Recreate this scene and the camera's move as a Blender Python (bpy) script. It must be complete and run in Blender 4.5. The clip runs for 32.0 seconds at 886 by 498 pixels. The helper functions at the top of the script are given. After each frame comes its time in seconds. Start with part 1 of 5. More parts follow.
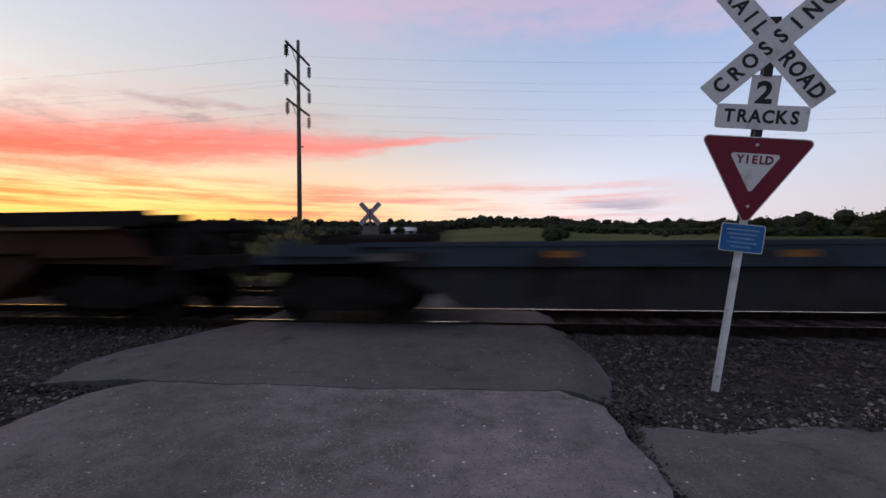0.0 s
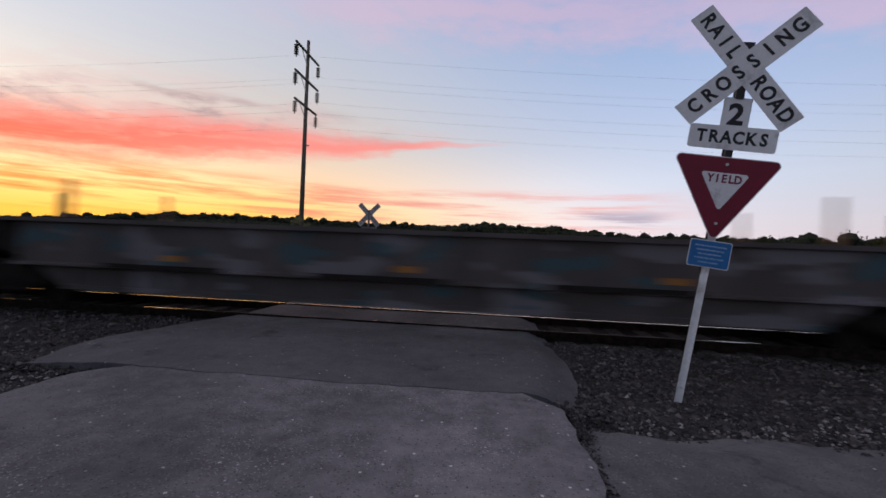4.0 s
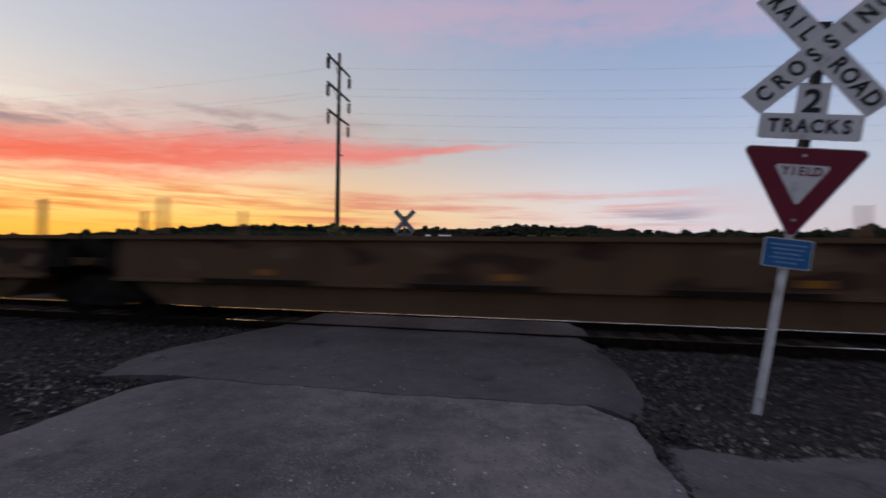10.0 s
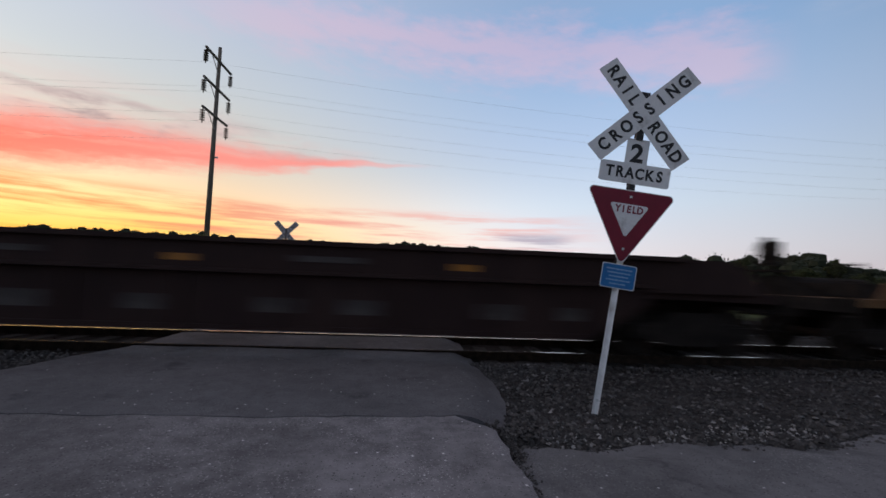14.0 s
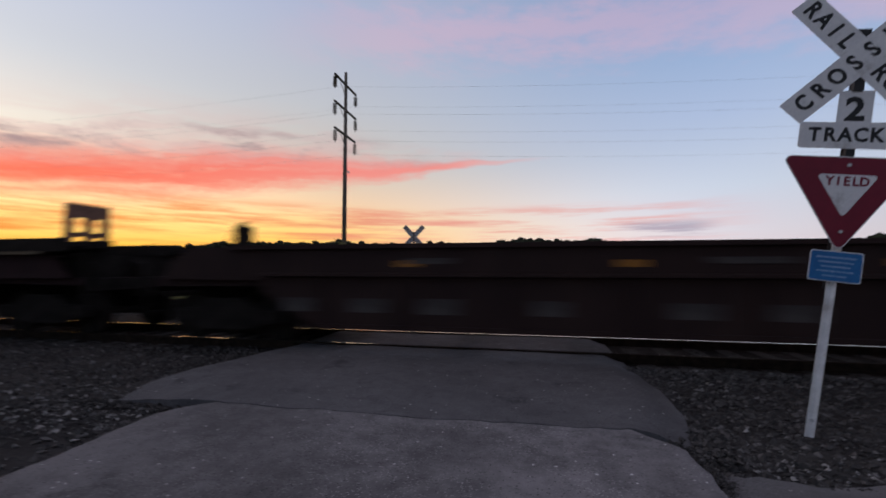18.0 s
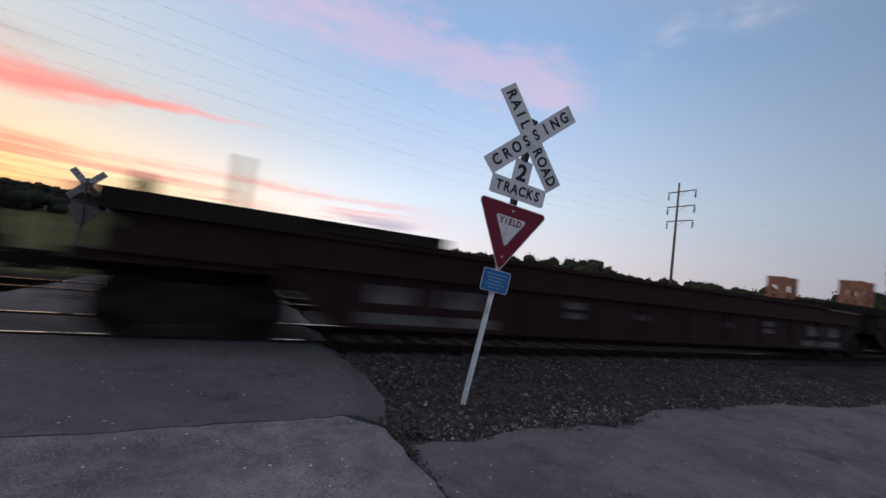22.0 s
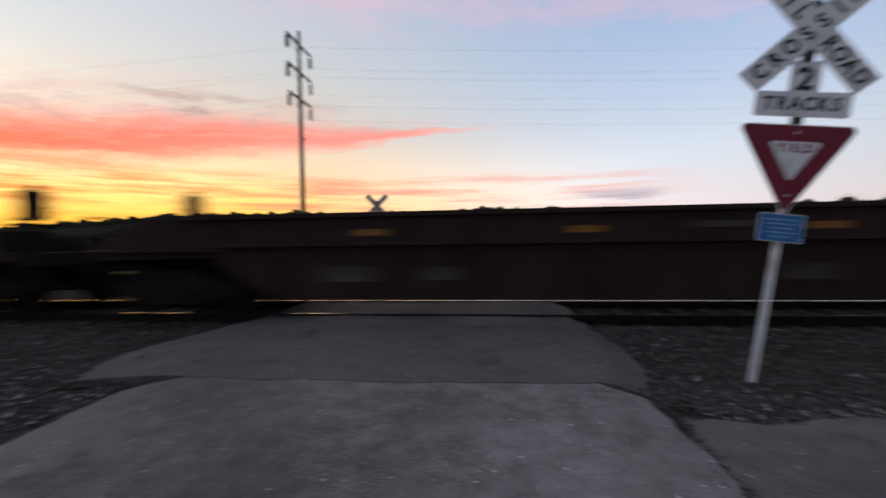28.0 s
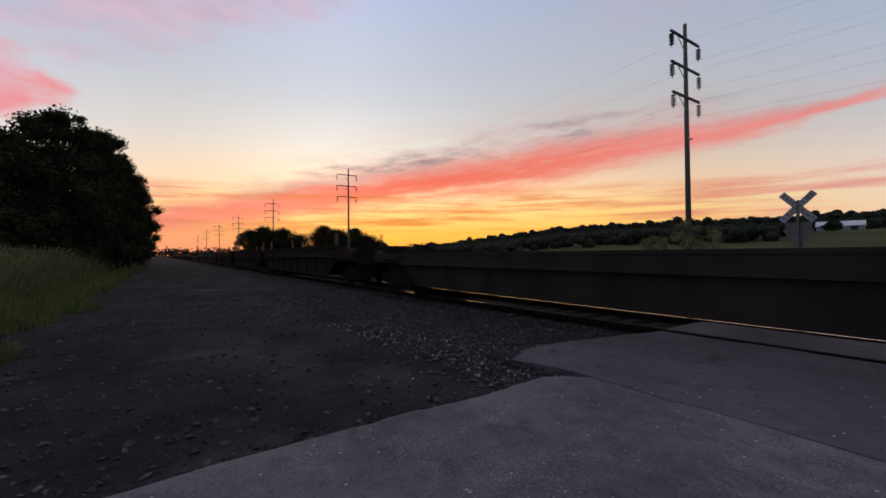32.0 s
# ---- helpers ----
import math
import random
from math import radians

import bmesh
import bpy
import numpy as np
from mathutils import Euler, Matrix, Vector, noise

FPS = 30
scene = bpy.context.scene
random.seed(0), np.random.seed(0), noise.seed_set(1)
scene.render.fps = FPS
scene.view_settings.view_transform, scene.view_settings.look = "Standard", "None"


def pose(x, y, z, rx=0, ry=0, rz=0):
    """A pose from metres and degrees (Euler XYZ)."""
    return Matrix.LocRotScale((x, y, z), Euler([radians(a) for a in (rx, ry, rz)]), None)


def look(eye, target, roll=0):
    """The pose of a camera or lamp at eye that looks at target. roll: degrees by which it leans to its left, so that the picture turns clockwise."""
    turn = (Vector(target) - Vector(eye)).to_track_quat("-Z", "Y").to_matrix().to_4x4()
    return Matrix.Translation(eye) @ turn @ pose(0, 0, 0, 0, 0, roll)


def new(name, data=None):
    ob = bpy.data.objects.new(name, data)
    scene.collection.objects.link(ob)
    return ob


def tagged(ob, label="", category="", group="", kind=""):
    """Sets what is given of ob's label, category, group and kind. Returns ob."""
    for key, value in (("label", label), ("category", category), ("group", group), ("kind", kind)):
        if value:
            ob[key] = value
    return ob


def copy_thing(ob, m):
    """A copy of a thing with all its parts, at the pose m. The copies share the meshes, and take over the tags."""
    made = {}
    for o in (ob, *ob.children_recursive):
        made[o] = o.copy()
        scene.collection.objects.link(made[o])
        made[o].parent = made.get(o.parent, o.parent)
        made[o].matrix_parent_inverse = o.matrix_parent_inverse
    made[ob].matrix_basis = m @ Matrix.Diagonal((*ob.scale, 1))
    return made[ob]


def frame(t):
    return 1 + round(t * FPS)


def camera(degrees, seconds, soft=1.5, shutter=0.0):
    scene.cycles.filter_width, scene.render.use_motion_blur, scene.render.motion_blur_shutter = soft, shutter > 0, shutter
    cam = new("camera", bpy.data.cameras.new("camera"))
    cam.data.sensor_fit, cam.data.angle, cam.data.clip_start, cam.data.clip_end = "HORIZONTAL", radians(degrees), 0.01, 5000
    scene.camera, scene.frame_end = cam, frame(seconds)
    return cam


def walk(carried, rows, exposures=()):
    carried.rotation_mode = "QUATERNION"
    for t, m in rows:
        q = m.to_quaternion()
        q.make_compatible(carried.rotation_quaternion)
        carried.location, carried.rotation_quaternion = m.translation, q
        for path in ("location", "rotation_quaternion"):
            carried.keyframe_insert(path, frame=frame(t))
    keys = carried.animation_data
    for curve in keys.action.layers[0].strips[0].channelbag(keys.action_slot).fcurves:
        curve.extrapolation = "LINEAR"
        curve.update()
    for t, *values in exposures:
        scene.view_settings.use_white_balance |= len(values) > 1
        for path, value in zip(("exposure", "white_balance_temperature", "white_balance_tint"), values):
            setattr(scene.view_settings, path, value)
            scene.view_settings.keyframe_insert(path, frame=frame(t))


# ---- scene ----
# ---- camera ----
cam = camera(94.43, 32.0, soft=1.6, shutter=0.75)
PATH = [
    (0, look((-0.002, 0.055, 1.232), (-1.040, 10.001, 1.218), -0.32)),
    (0.5, look((-0.010, 0.073, 1.220), (-1.013, 10.022, 1.214), -0.13)),
    (1, look((0.006, 0.073, 1.221), (-1.003, 10.022, 1.206), -0.12)),
    (1.5, look((-0.001, 0.063, 1.214), (-1.122, 10.000, 1.181), 0.13)),
    (2, look((-0.006, 0.041, 1.231), (-1.227, 9.966, 1.266), 0.12)),
    (2.5, look((0.004, 0.037, 1.229), (-1.230, 9.960, 1.343), 0.55)),
    (4.5, look((0.299, -0.130, 1.216), (-0.767, 9.813, 1.313), 2.58)),
    (5, look((0.201, -0.230, 1.253), (-1.325, 9.653, 1.364), -0.27)),
    (5.5, look((0.113, -0.267, 1.232), (-1.497, 9.602, 1.256), -0.08)),
    (6, look((0.100, -0.283, 1.261), (-1.946, 9.505, 1.324), 0.61)),
    (6.5, look((0.093, -0.149, 1.215), (-2.579, 9.487, 1.348), 0.81)),
    (7, look((0.136, 0.141, 1.213), (-2.947, 9.650, 1.466), 0.82)),
    (7.5, look((0.143, 0.238, 1.216), (-3.208, 9.655, 1.531), 1.06)),
    (8, look((0.138, 0.238, 1.215), (-3.366, 9.599, 1.509), 1.49)),
    (8.5, look((0.152, 0.242, 1.216), (-3.257, 9.641, 1.434), 1.92)),
    (9, look((0.152, 0.258, 1.213), (-3.031, 9.736, 1.389), 1.88)),
    (9.5, look((0.142, 0.214, 1.227), (-2.607, 9.826, 1.463), 1.44)),
    (10, look((0.055, 0.015, 1.251), (-1.805, 9.839, 1.419), 0.75)),
    (10.5, look((0.096, -0.053, 1.246), (-0.411, 9.933, 1.379), 0.53)),
    (11, look((0.220, -0.017, 1.234), (0.863, 9.958, 1.505), 0.95)),
    (11.5, look((0.289, -0.003, 1.219), (1.665, 9.897, 1.528), 1.50)),
    (12, look((0.297, 0.009, 1.200), (1.832, 9.885, 1.529), 1.98)),
    (12.5, look((0.277, 0.010, 1.193), (1.544, 9.920, 1.633), 2.18)),
    (13, look((0.233, -0.009, 1.209), (1.175, 9.934, 1.720), 2.20)),
    (13.5, look((0.170, -0.043, 1.230), (1.029, 9.902, 1.832), 2.17)),
    (15.5, look((0.100, -0.076, 1.252), (0.701, 9.882, 1.950), 2.79)),
    (16, look((0.081, -0.075, 1.246), (0.292, 9.902, 1.891), 1.97)),
    (16.5, look((0.078, -0.065, 1.238), (-0.506, 9.906, 1.722), 0.78)),
    (17, look((0.004, -0.049, 1.230), (-1.678, 9.800, 1.634), -0.38)),
    (17.5, look((-0.080, 0.037, 1.225), (-2.305, 9.777, 1.665), -1.17)),
    (18, look((-0.204, 0.074, 1.272), (-2.171, 9.865, 1.800), 0.09)),
    (18.5, look((-0.339, 0.134, 1.227), (-0.006, 10.121, 1.625), 1.30)),
    (19, look((-0.404, 0.108, 1.225), (1.057, 9.993, 1.610), 2.56)),
    (19.5, look((-0.421, 0.099, 1.331), (2.627, 9.620, 1.598), 3.68)),
    (20, look((-0.370, 0.029, 1.358), (3.527, 9.225, 1.845), 4.12)),
    (20.5, look((-0.384, 0.032, 1.359), (3.791, 9.089, 2.087), 4.69)),
    (21, look((-0.396, 0.060, 1.377), (3.996, 9.017, 2.063), 5.71)),
    (21.5, look((-0.399, 0.075, 1.369), (4.078, 8.998, 1.943), 6.42)),
    (22, look((-0.389, 0.094, 1.355), (4.075, 9.027, 1.886), 6.91)),
    (22.5, look((-0.388, 0.114, 1.355), (4.049, 9.057, 1.946), 6.98)),
    (23, look((-0.380, 0.118, 1.364), (3.968, 9.096, 2.067), 6.66)),
    (23.5, look((-0.349, 0.114, 1.373), (4.135, 9.016, 2.175), 6.17)),
    (24, look((-0.303, 0.089, 1.379), (4.268, 8.947, 2.181), 5.78)),
    (24.5, look((-0.248, 0.077, 1.386), (4.582, 8.802, 2.126), 5.31)),
    (26.5, look((-0.157, 0.026, 1.346), (3.169, 9.453, 1.614), 0.71)),
    (27, look((-0.202, 0.078, 1.226), (2.197, 9.781, 1.518), 0.57)),
    (27.5, look((-0.222, 0.066, 1.223), (1.130, 9.973, 1.323), 0.44)),
    (28, look((-0.316, 0.062, 1.250), (-1.375, 10.004, 1.026), -0.88)),
    (28.5, look((-0.510, 0.100, 1.279), (-3.882, 9.514, 1.226), -0.36)),
    (29, look((-0.473, -0.085, 1.327), (-7.159, 7.346, 1.594), -1.81)),
    (29.5, look((-0.470, -0.082, 1.319), (-8.537, 5.814, 1.729), -0.69)),
    (30, look((-0.525, -0.066, 1.302), (-8.853, 5.459, 1.650), -0.33)),
    (30.5, look((-0.507, -0.087, 1.294), (-8.810, 5.485, 1.345), -0.22)),
    (31, look((-0.481, -0.058, 1.283), (-8.641, 5.722, 1.259), -0.12)),
    (31.5, look((-0.496, -0.063, 1.293), (-8.740, 5.596, 1.376), -0.22)),
    (32, look((-0.490, -0.069, 1.294), (-8.725, 5.603, 1.411), -0.48)),
]
walk(cam, PATH, exposures=[(0, 0.02, 6500, 17), (3, 0.0, 6500, 17), (5, -0.05, 6500, 16), (7.5, -0.22, 6500, 17), (9.5, -0.33, 6500, 17), (10.2, -0.30, 6500, 16), (11, -0.12, 6150, 8), (13, 0.0, 6300, 9), (16.5, 0.05, 6500, 13),
                           (17.7, -0.22, 6450, 16), (18.6, 0.0, 6350, 10), (20, 0.14, 6000, 8), (21.3, 0.14, 6000, 8), (22, 0.16, 6350, 10), (24, 0.18, 6450, 10), (27, 0.12, 6650, 11), (28, 0.10, 6800, 12), (29.2, -0.30, 6300, 15), (32, -0.31, 6300, 15)])

# ---- sky after sunset ----
world = bpy.data.worlds.new("dusk_sky")
scene.world = world
world.use_nodes = True
WT = world.node_tree
WT.nodes.clear()


class Val:
    """A socket with arithmetic."""

    def __init__(self, tree, socket):
        self.tree, self.socket = tree, socket

    def op(self, kind, *others, clamp=False):
        node = self.tree.nodes.new("ShaderNodeMath")
        node.operation, node.use_clamp = kind, clamp
        for n, v in enumerate((self, *others)):
            if isinstance(v, Val):
                self.tree.links.new(v.socket, node.inputs[n])
            else:
                node.inputs[n].default_value = v
        return Val(self.tree, node.outputs[0])

    def __add__(self, o): return self.op("ADD", o)
    def __radd__(self, o): return self.op("ADD", o)
    def __sub__(self, o): return self.op("SUBTRACT", o)
    def __mul__(self, o): return self.op("MULTIPLY", o)
    def __rmul__(self, o): return self.op("MULTIPLY", o)
    def __truediv__(self, o): return self.op("DIVIDE", o)

    def step(self, lo, hi, a=0.0, b=1.0):
        """Smooth change from a to b as the value goes from lo to hi."""
        node = self.tree.nodes.new("ShaderNodeMapRange")
        node.interpolation_type = "SMOOTHSTEP"
        for n, v in enumerate((self, lo, hi, a, b)):
            if isinstance(v, Val):
                self.tree.links.new(v.socket, node.inputs[n])
            else:
                node.inputs[n].default_value = v
        return Val(self.tree, node.outputs[0])


def vec(tree, x, y, z):
    node = tree.nodes.new("ShaderNodeCombineXYZ")
    for n, v in enumerate((x, y, z)):
        if isinstance(v, Val):
            tree.links.new(v.socket, node.inputs[n])
        else:
            node.inputs[n].default_value = v
    return Val(tree, node.outputs[0])


def noise_of(tree, coords, scale, detail=4.0, rough=0.55, kind="FBM"):
    node = tree.nodes.new("ShaderNodeTexNoise")
    node.inputs["Scale"].default_value, node.inputs["Detail"].default_value = scale, detail
    node.inputs["Roughness"].default_value = rough
    if coords is not None:
        tree.links.new(coords.socket, node.inputs["Vector"])
    return Val(tree, node.outputs["Fac"])


def ramp_of(tree, fac, stops):
    node = tree.nodes.new("ShaderNodeValToRGB")
    while len(node.color_ramp.elements) < len(stops):
        node.color_ramp.elements.new(0.5)
    for e, (p, c) in zip(node.color_ramp.elements, stops):
        e.position, e.color = p, (*c, 1)
    tree.links.new(fac.socket, node.inputs[0])
    return Val(tree, node.outputs[0])


def mix_of(tree, fac, a, b, kind="MIX"):
    node = tree.nodes.new("ShaderNodeMix")
    node.data_type, node.blend_type = "RGBA", kind
    for n, v in ((0, fac), (6, a), (7, b)):
        if isinstance(v, Val):
            tree.links.new(v.socket, node.inputs[n])
        else:
            node.inputs[n].default_value = v if n == 0 else (*v, 1)
    return Val(tree, node.outputs[2])


def build_sky():
    t = WT
    tc = t.nodes.new("ShaderNodeTexCoord")
    sep = t.nodes.new("ShaderNodeSeparateXYZ")
    t.links.new(tc.outputs["Generated"], sep.inputs[0])
    x, y, z = (Val(t, s) for s in sep.outputs)
    el = z.op("ARCSINE") * 57.2958
    az = x.op("ARCTAN2", y) * 57.2958
    up = (el / 90.0).op("MAXIMUM", 0.0)
    west = ramp_of(t, up, [(0.0, (1.0, 0.40, 0.045)), (0.03, (1.0, 0.52, 0.07)), (0.065, (1.0, 0.66, 0.22)), (0.10, (0.95, 0.66, 0.38)),
                           (0.16, (0.74, 0.68, 0.56)), (0.24, (0.62, 0.65, 0.67)), (0.36, (0.50, 0.57, 0.73)), (0.6, (0.46, 0.42, 0.48)), (1.0, (0.48, 0.39, 0.42))])
    east = ramp_of(t, up, [(0.0, (0.84, 0.69, 0.68)), (0.05, (0.78, 0.75, 0.79)), (0.11, (0.66, 0.75, 0.86)), (0.20, (0.49, 0.62, 0.84)),
                           (0.33, (0.28, 0.45, 0.72)), (0.55, (0.32, 0.34, 0.45)), (1.0, (0.48, 0.39, 0.42))])
    back = ramp_of(t, up, [(0.0, (0.24, 0.24, 0.29)), (0.06, (0.28, 0.30, 0.35)), (0.14, (0.25, 0.32, 0.41)), (0.3, (0.17, 0.25, 0.37)), (0.5, (0.28, 0.28, 0.36)), (1.0, (0.48, 0.39, 0.42))])
    from_sun = ((az + 58.0).op("ABSOLUTE"))
    base = mix_of(t, from_sun.step(22.0, 85.0), west, east)
    base = mix_of(t, from_sun.step(85.0, 150.0), base, back)
    # the western sky stays brighter towards the place where the sun went down
    glow = az.step(-78.0, -20.0, 1.0, 0.0) * az.step(-92.0, -66.0, 0.45, 1.0) * az.step(-150.0, -100.0)
    base = mix_of(t, glow * el.step(2.0, 9.0, 0.62, 0.85) * el.step(8.0, 24.0, 1.0, 0.36), base, base, "ADD")
    glow2 = az.step(-62.0, -34.0) * az.step(5.0, 38.0, 1.0, 0.0) * el.step(3.0, 17.0, 1.0, 0.0)
    base = mix_of(t, glow2 * 0.26, base, base, "ADD")
    rose = az.step(-88.0, -62.0, 1.0, 0.0) * az.step(-140.0, -110.0) * el.step(1.0, 8.0, 1.0, 0.0)
    base = mix_of(t, rose * 0.75, base, (1.25, 0.42, 0.24))
    # the glow low over the place where the sun went down
    flat = vec(t, az * 0.02, el * 0.16, 0.3)
    n1 = noise_of(t, flat, 3.0, 6.0, 0.6)
    # long red band
    s = (az + 88.0) / 86.0
    centre = 4.6 + s * 17.5 - s * s * 7.0
    n0 = noise_of(t, vec(t, az * 0.07, el * 0.10, 6.0), 1.2, 4.0, 0.5)
    centre = centre + (n1 - 0.5) * 2.4 + (n0 - 0.5) * 2.6
    half = s.step(-0.15, 0.35, 0.9, 2.9) * s.step(0.50, 1.03, 1.0, 0.10)
    off = (el - centre)
    n2 = noise_of(t, vec(t, az * 0.05 + n0 * 0.8, off * 0.40, 4.0), 1.9, 7.0, 0.6)
    n8 = noise_of(t, vec(t, az * 0.16 + off * 0.10, off * 0.55, 14.0), 1.5, 8.0, 0.66)
    reach = (off / half).op("ABSOLUTE") + (n2 - 0.5) * 1.5 + (n8 - 0.5) * 0.8
    body = reach.step(0.15, 1.45, 1.0, 0.0) * s.step(0.86, 1.08, 1.0, 0.0) * s.step(-0.2, 0.0)
    body = body * n2.step(0.22, 0.5, 0.75, 1.0)
    veil = (off / half).step(0.3, 3.4, 1.0, 0.0) * (off / half).step(-0.6, 0.6) * n2.step(0.3, 0.62) * s.step(0.0, 0.3) * s.step(0.8, 1.1, 1.0, 0.0)
    base = mix_of(t, veil * 0.6, base, (0.84, 0.50, 0.47))
    red = mix_of(t, s.step(0.25, 0.95), (1.20, 0.155, 0.062), (1.06, 0.34, 0.29))
    red = mix_of(t, s.step(0.05, 0.42, 1.0, 0.0), red, (1.32, 0.34, 0.22))
    red = mix_of(t, (off / half).step(0.0, 1.1) * 0.5, red, (0.86, 0.32, 0.30))
    base = mix_of(t, body * 0.92, base, red)
    n7 = noise_of(t, vec(t, az * 0.055, el * 0.20, 21.0), 1.6, 7.0, 0.6)
    grey_edge = ((off - half * 1.25).op("ABSOLUTE")).step(0.1, 2.4, 1.0, 0.0) * (n7 * 0.75 + n2 * 0.25).step(0.44, 0.62) * s.step(0.02, 0.2) * s.step(0.6, 0.95, 1.0, 0.0)
    base = mix_of(t, grey_edge * 0.85, base, (0.36, 0.25, 0.27))
    # thin streaks below it
    n3 = noise_of(t, vec(t, az * 0.035, el * 0.54, 9.0), 1.7, 7.0, 0.6)
    streak = n3.step(0.40, 0.66) * el.step(2.2, 4.2) * el.step(7.5, 9.5, 1.0, 0.0) * az.step(10.0, 30.0, 1.0, 0.0)
    tone = mix_of(t, from_sun.step(5.0, 60.0), (1.0, 0.25, 0.03), (0.95, 0.40, 0.34))
    base = mix_of(t, streak * 0.85, base, tone)
    # small blue-grey bank low in the north
    bank = ((az - 17.0) / 7.0).op("ABSOLUTE").step(0.3, 1.0, 1.0, 0.0) * ((el - 5.2) / 1.3).op("ABSOLUTE").step(0.3, 1.0, 1.0, 0.0) * n3.step(0.4, 0.55)
    base = mix_of(t, bank * 0.7, base, (0.42, 0.44, 0.56))
    # high pink drift
    n4 = noise_of(t, vec(t, az * 0.05, el * 0.11, 2.0), 2.0, 6.0, 0.6)
    n6 = noise_of(t, vec(t, az * 0.10 + el * 0.05, el * 0.30 + az * 0.02, 8.0), 1.5, 8.0, 0.64)
    bend = (az + 10.0) * (az + 10.0) * 0.0022
    high = ((el - 30.6 + bend - (n4 - 0.5) * 7.0) / 3.4).op("ABSOLUTE") + (n6 - 0.5) * 2.6
    high = high.step(0.0, 1.5, 1.0, 0.0) * az.step(-40.0, -14.0) * az.step(40.0, 47.0, 1.0, 0.0)
    base = mix_of(t, high * 0.43, base, (0.86, 0.54, 0.65))
    wisp = ((el - 30.0 - (az - 54.0) * 0.25) / 4.0).op("ABSOLUTE").step(0.1, 1.0, 1.0, 0.0) * ((az - 60.0) / 16.0).op("ABSOLUTE").step(0.3, 1.0, 1.0, 0.0) * n4.step(0.36, 0.62)
    base = mix_of(t, wisp * n6.step(0.3, 0.7) * 0.5, base, (0.58, 0.58, 0.68))
    n5 = noise_of(t, vec(t, az * 0.09, el * 0.22, 12.0), 1.3, 7.0, 0.62)
    left = (((az + 89.0) / 19.0).op("ABSOLUTE") + ((el - 26.5 - (az + 88.0) * 0.27) / 5.5).op("ABSOLUTE") + (n5 - 0.5) * 3.0).step(0.25, 1.45, 1.0, 0.0)
    left2 = (((az + 104.5) / 8.0).op("ABSOLUTE") + ((el - 16.6) / 3.4).op("ABSOLUTE") * 0.8 + (n5 - 0.5) * 2.0).step(0.55, 1.15, 1.0, 0.0)
    base = mix_of(t, left * n7.step(0.3, 0.62, 0.25, 1.0) * 0.62, base, mix_of(t, n6.step(0.35, 0.65), (0.98, 0.58, 0.64), (0.74, 0.50, 0.58)))
    base = mix_of(t, left2 * n6.step(0.25, 0.6, 0.45, 0.95), base, mix_of(t, n5.step(0.35, 0.65), (1.08, 0.36, 0.36), (0.95, 0.52, 0.56)))
    # the west is brightest over the sunset
    base = mix_of(t, az.step(-72.0, -50.0, 1.0, 0.0) * az.step(-140.0, -110.0) * 0.05, base, base, "ADD")
    # faint remains of the sun's own sky
    sky = t.nodes.new("ShaderNodeTexSky")
    sky.sky_type, sky.sun_disc = "NISHITA", False
    sky.sun_elevation, sky.sun_rotation = radians(-3.0), radians(-58.0)
    add = t.nodes.new("ShaderNodeMix")
    add.data_type, add.blend_type = "RGBA", "ADD"
    add.inputs[0].default_value = 0.06
    t.links.new(base.socket, add.inputs[6])
    t.links.new(sky.outputs[0], add.inputs[7])
    bg = t.nodes.new("ShaderNodeBackground")
    bg.inputs[1].default_value = 0.95
    out = t.nodes.new("ShaderNodeOutputWorld")
    t.links.new(add.outputs[2], bg.inputs[0])
    t.links.new(bg.outputs[0], out.inputs[0])


build_sky()

# ---- materials ----


def material(name, rough=0.8, metal=0.0, spec=0.4):
    m = bpy.data.materials.new(name)
    m.use_nodes = True
    b = m.node_tree.nodes["Principled BSDF"]
    b.inputs["Roughness"].default_value, b.inputs["Metallic"].default_value = rough, metal
    b.inputs["Specular IOR Level"].default_value = spec
    return m, m.node_tree, b


def coords_of(tree, kind="Object", scale=(1, 1, 1)):
    tc = tree.nodes.new("ShaderNodeTexCoord")
    mp = tree.nodes.new("ShaderNodeMapping")
    mp.inputs["Scale"].default_value = scale
    tree.links.new(tc.outputs[kind], mp.inputs[0])
    return Val(tree, mp.outputs[0])


def bump_of(tree, bsdf, height, strength=0.3, distance=0.01):
    b = tree.nodes.new("ShaderNodeBump")
    b.inputs["Strength"].default_value, b.inputs["Distance"].default_value = strength, distance
    tree.links.new(height.socket, b.inputs["Height"])
    tree.links.new(b.outputs[0], bsdf.inputs["Normal"])


def grainy(name, dark, light, scale=4.0, fine=60.0, rough=0.85, metal=0.0, bump=0.2, dist=0.004, stain=None, kind="Object", stretch=(1, 1, 1), spec=0.4):
    """Two scales of variation between two colours, with fine relief and, if given, stains."""
    m, t, b = material(name, rough, metal, spec)
    c = coords_of(t, kind, stretch)
    big, small = noise_of(t, c, scale, 5.0, 0.6), noise_of(t, c, fine, 4.0, 0.65)
    fac = (big * 0.6 + small * 0.4).step(0.36, 0.64)
    col = mix_of(t, fac, dark, light)
    if stain:
        spots = noise_of(t, c, scale * 0.45, 6.0, 0.7).step(0.52, 0.66)
        col = mix_of(t, spots * 0.8, col, stain)
    t.links.new(col.socket, b.inputs["Base Color"])
    t.links.new((small * 0.3 + (rough - 0.15)).socket, b.inputs["Roughness"])
    bump_of(t, b, small, bump, dist)
    return m


